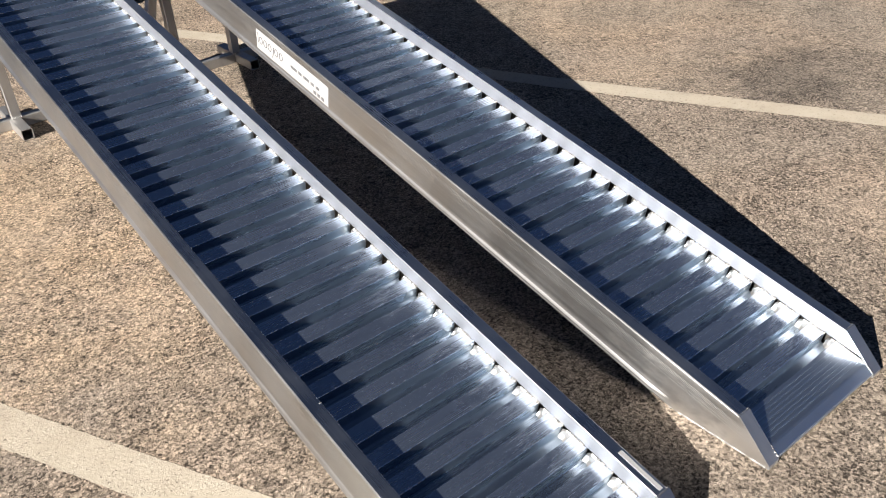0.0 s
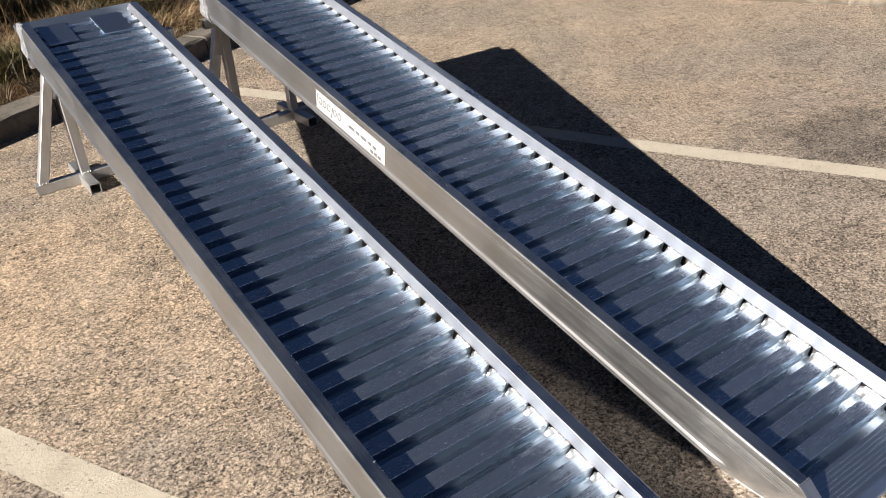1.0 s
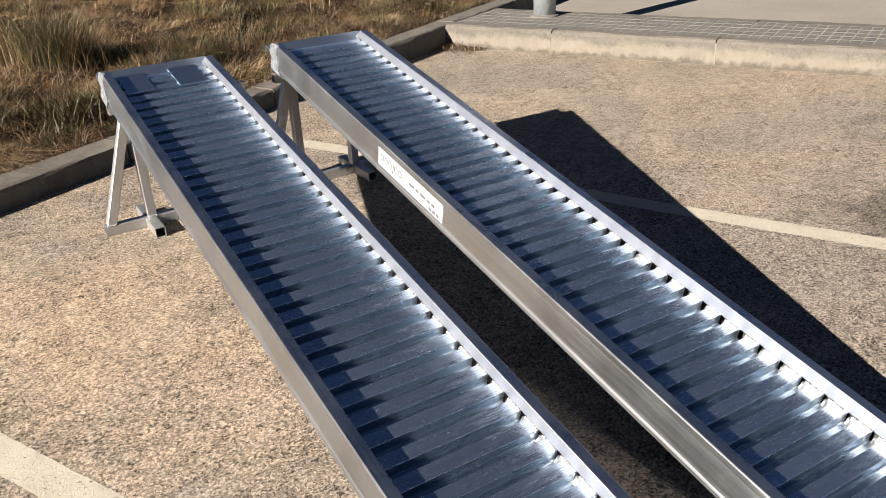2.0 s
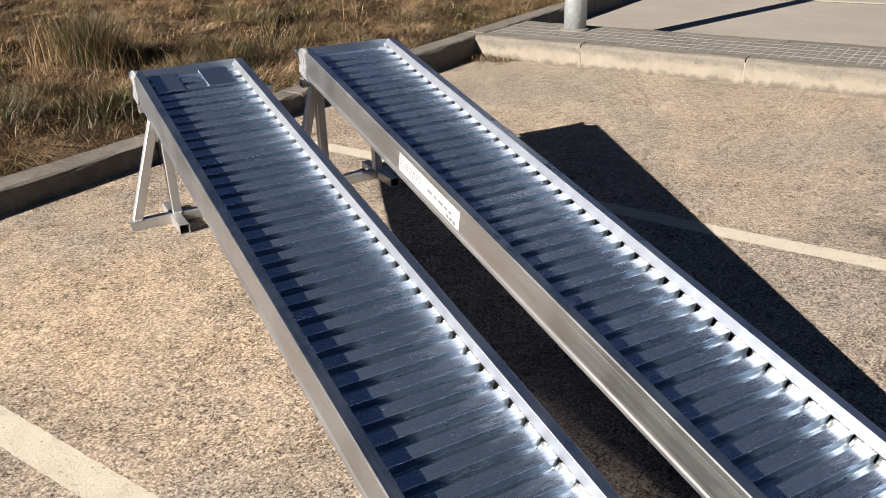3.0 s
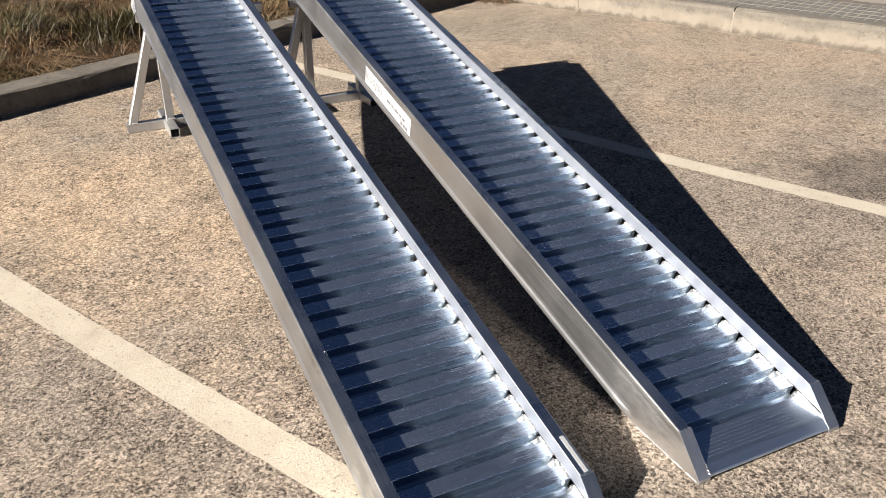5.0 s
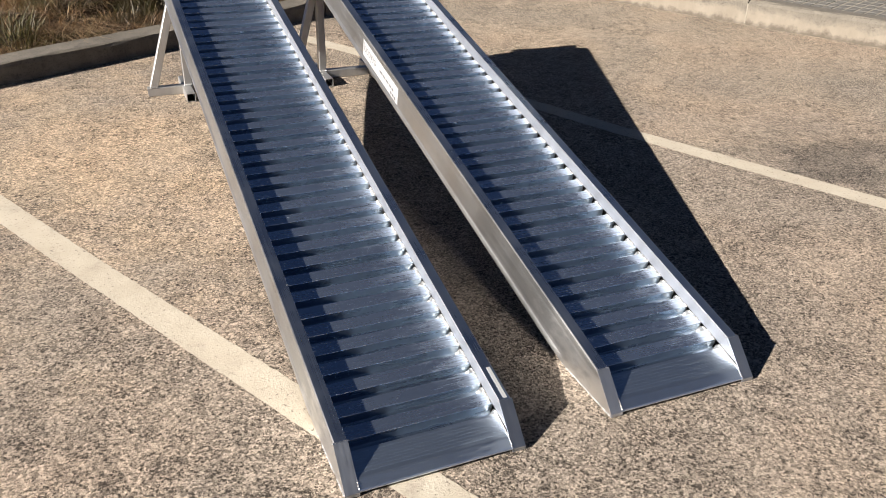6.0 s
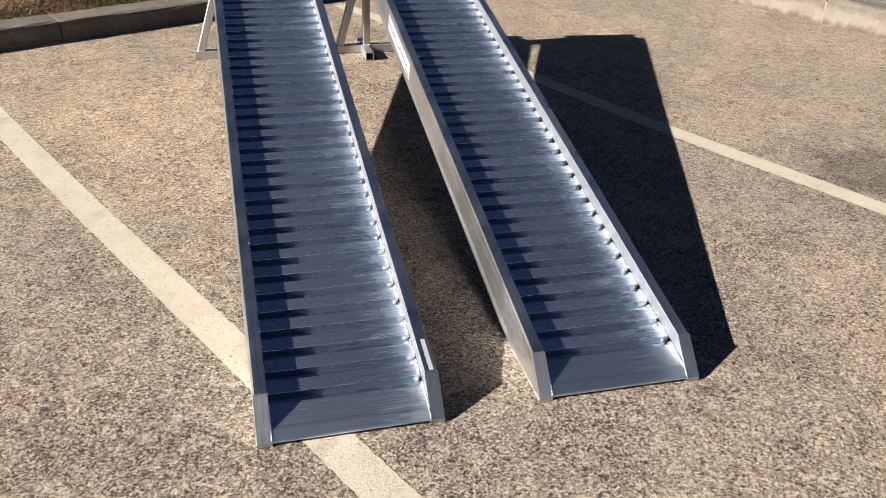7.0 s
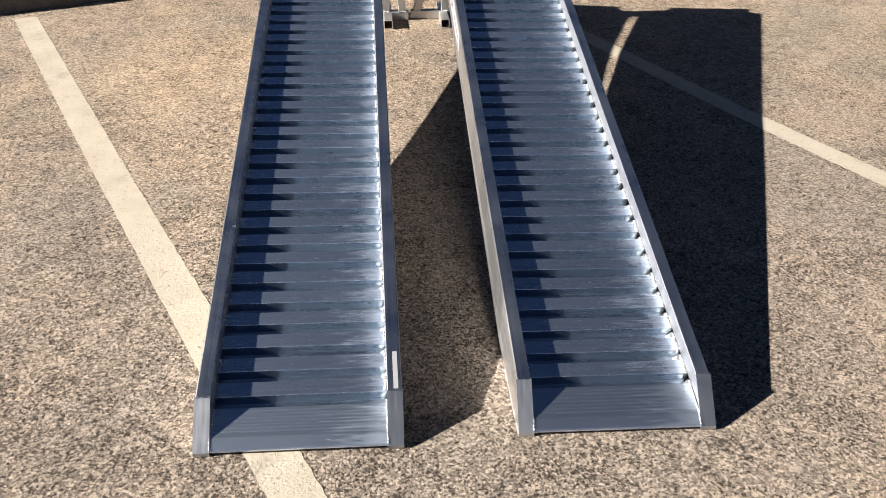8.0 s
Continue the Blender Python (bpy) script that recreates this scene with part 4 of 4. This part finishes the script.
def scatter(n, s_rng, d_rng, seed, power=1.0):
    """Places on the bank: s along the kerb, d away from it."""
    rng = np.random.default_rng(seed)
    s = rng.uniform(*s_rng, n)
    d = d_rng[0] + (d_rng[1] - d_rng[0]) * rng.uniform(0, 1, n) ** power
    x = KERB_P.x + KERB_DIR.x * s + KERB_N.x * d
    y = KERB_P.y + KERB_DIR.y * s + KERB_N.y * d
    return np.stack([x, y, bank_height(x, y) - 0.01], -1)


def tuft_field(name, tufts, each, s_rng, d_rng, radius, height, width, lean, material, label, seed, combed=0.5, power=1.0):
    """Tufts of grass on the bank: in some the blades fan out from the middle, in others all fall one way."""
    rng = np.random.default_rng(seed)
    cs = rng.uniform(*s_rng, tufts)
    cd = d_rng[0] + (d_rng[1] - d_rng[0]) * rng.uniform(0, 1, tufts) ** power
    size = rng.uniform(0.55, 1.4, tufts)
    fall = rng.normal(-0.6, 1.1, tufts)
    flat = rng.uniform(0, 1, tufts) < combed
    pick = rng.integers(0, tufts, tufts * each)
    r = rng.normal(0, 1.0, (len(pick), 2)) * (radius * size[pick])[:, None]
    fan = np.arctan2(r[:, 1], r[:, 0]) + rng.normal(0, 0.5, len(pick))
    comb = np.where(flat[pick], fall[pick] + rng.normal(0, 0.28, len(pick)), fan)
    s, d = cs[pick] + r[:, 0], np.maximum(cd[pick] + r[:, 1], 0.18)
    x = KERB_P.x + KERB_DIR.x * s + KERB_N.x * d
    y = KERB_P.y + KERB_DIR.y * s + KERB_N.y * d
    pos = np.stack([x, y, bank_height(x, y) - 0.008], -1)
    h = rng.uniform(*height, len(pick)) * size[pick] * np.exp(-0.18 * (r ** 2).sum(1) / (radius * size[pick]) ** 2)
    return blades(name, pos, h, rng.uniform(*width, len(pick)), lean, material, label, "grass", seed + 500, comb)


grng = np.random.default_rng(5)
S_RNG = (-0.8, 10.5)
p = scatter(70000, S_RNG, (0.2, 7.2), 2, 0.9)
blades("straw_litter", p, grng.uniform(0.03, 0.12, len(p)), grng.uniform(0.002, 0.0045, len(p)), 3.0, MAT_STRAW, "flattened dead straw lying on the soil", "grass", 22)
p = scatter(30000, S_RNG, (0.17, 1.3), 9, 1.2)
blades("kerb_litter", p, grng.uniform(0.02, 0.07, len(p)), grng.uniform(0.003, 0.007, len(p)), 3.0, MAT_TWIG, "dead stalks and crumbled leaves along the kerb", "grass", 29)
tuft_field("dry_grass", 900, 115, S_RNG, (0.4, 7.4), 0.095, (0.05, 0.15), (0.003, 0.0065), 2.2, MAT_STRAW, "dry straw-coloured grass tussocks on the bank", 21, 0.55)
tuft_field("straw_heaps", 150, 280, S_RNG, (0.4, 6.0), 0.115, (0.07, 0.18), (0.003, 0.0065), 2.7, MAT_PALESTRAW, "pale heaps of combed-over dead straw", 27, 0.75)
tuft_field("green_grass", 330, 80, S_RNG, (0.2, 1.5), 0.07, (0.03, 0.085), (0.0025, 0.005), 1.5, MAT_GREEN, "sparse green grass along the kerb", 23, 0.2, 1.3)
tuft_field("green_tussocks", 110, 150, S_RNG, (0.4, 6.8), 0.075, (0.06, 0.17), (0.003, 0.006), 1.2, MAT_GREEN, "olive green tussocks among the dry grass", 24, 0.15)
tuft_field("dead_twigs", 170, 80, S_RNG, (0.22, 3.0), 0.10, (0.05, 0.15), (0.0025, 0.006), 2.0, MAT_TWIG, "dark dead stalks and twigs near the kerb", 25, 0.2)
tuft_field("dark_weeds", 70, 190, S_RNG, (0.35, 5.5), 0.10, (0.06, 0.16), (0.004, 0.009), 1.2, MAT_WEED, "low dark weeds between the dry tussocks", 26, 0.1)


def tussock(centre, n, spread, h, w, lean, mat, label, seed):
    rng = np.random.default_rng(seed)
    pos = np.zeros((n, 3))
    pos[:, 0] = centre[0] + rng.normal(0, spread, n)
    pos[:, 1] = centre[1] + rng.normal(0, spread, n)
    pos[:, 2] = (bank_height(pos[:, 0], pos[:, 1]) if len(centre) < 3 else centre[2]) - 0.01
    return blades("grass_tuft", pos, rng.uniform(h * 0.45, h, n), rng.uniform(w * 0.6, w * 1.3, n), lean, mat, label, "grass", seed)


tussock((0.22, 6.2), 1100, 0.115, 0.50, 0.006, 0.9, MAT_WEED, "tall olive tuft of grass gone to seed", 31)
tussock((0.16, 6.25), 420, 0.20, 0.50, 0.004, 0.9, MAT_STRAW, "tall dry tuft of grass gone to seed", 32)
tussock((0.08, 4.85), 900, 0.11, 0.20, 0.011, 1.0, MAT_WEED, "low dark green weed beside the kerb", 33)
tussock((0.33, 5.0), 350, 0.10, 0.2, 0.008, 0.9, MAT_WEED, "low dark green weed beside the kerb", 34)
tussock((3.27, 5.54, 0.0), 420, 0.085, 0.085, 0.006, 1.9, MAT_TWIG, "dry weeds growing in the kerb's corner", 35)
tussock((3.36, 5.38, 0.0), 260, 0.06, 0.07, 0.006, 1.9, MAT_TWIG, "dry weeds growing in the kerb's corner", 36)

tussock((0.20, 5.45), 1300, 0.10, 0.20, 0.004, 2.6, MAT_PALESTRAW, "pale heap of matted dead straw", 37)
tussock((-0.55, 5.1), 900, 0.16, 0.16, 0.006, 1.6, MAT_WEED, "low dark weeds behind the kerb", 38)
tussock((1.15, 6.0), 1200, 0.20, 0.20, 0.006, 1.6, MAT_WEED, "low dark weeds behind the kerb", 39)
tussock((0.75, 5.75), 800, 0.14, 0.18, 0.006, 1.6, MAT_WEED, "low dark weeds behind the kerb", 40)

def dry_stalk(x, y, height, lean):
    """One tall dead stem with a small seed head."""
    ob = tagged(new("dry_stalk"), "tall thin dead grass stalk standing on the bank", "stalk", group="dead stalks on the bank")
    ob.location = (x, y, float(bank_height(x, y)) - 0.02)
    stem = lathe([(0.0050, 0.0), (0.0045, height * 0.5), (0.0030, height)], 7)
    head = lathe([(0.0030, height), (0.0085, height + 0.02), (0.0070, height + 0.05), (0.0015, height + 0.075)], 7)
    for bm in (stem, head):
        for v in bm.verts:
            v.co.x += lean * (v.co.z / height) ** 2
    part("stem", stem, MAT_PALESTRAW, ob)
    part("seed_head", head, MAT_STRAW, ob)


dry_stalk(2.60, 6.98, 0.60, 0.02)
dry_stalk(2.73, 6.97, 0.52, -0.03)

# scraps of white litter
for (x, y), sz, sd_ in (((-0.466, 5.99), 0.06, 41), ((3.67, 6.62), 0.05, 42)):
    lr = random.Random(sd_)
    bm = bmesh.new()
    grid = [[bm.verts.new(((i - 3) * sz / 5, (j - 2) * sz / 5, 0.03 + sz * 0.35 * noise.noise((i * 0.8 + sd_, j * 0.8, 0.0)) + 0.004 * lr.random())) for j in range(6)] for i in range(7)]
    for i in range(6):
        for j in range(5):
            bm.faces.new((grid[i][j], grid[i + 1][j], grid[i + 1][j + 1], grid[i][j + 1]))
    bmesh.ops.solidify(bm, geom=list(bm.faces), thickness=0.001)
    scrap = tagged(new("litter_scrap", mesh_of("litter_scrap", bm, MAT_LITTER)), "small crumpled white plastic scrap in the dry grass", "litter")
    scrap.matrix_basis = pose(x, y, float(bank_height(x, y)) + 0.02, 20, 10, 30)

# ---- the pavement's tiles ----
trng = random.Random(8)
for i in range(60):
    for j in range(5):
        part("paving_tile", tile_mesh, None, pavement, m=pose(0.055 + i * TILE_X, 0.128 + j * TILE_Y, 0.1722 + trng.uniform(-0.0012, 0.0012), 0, 0, trng.uniform(-0.5, 0.5)))
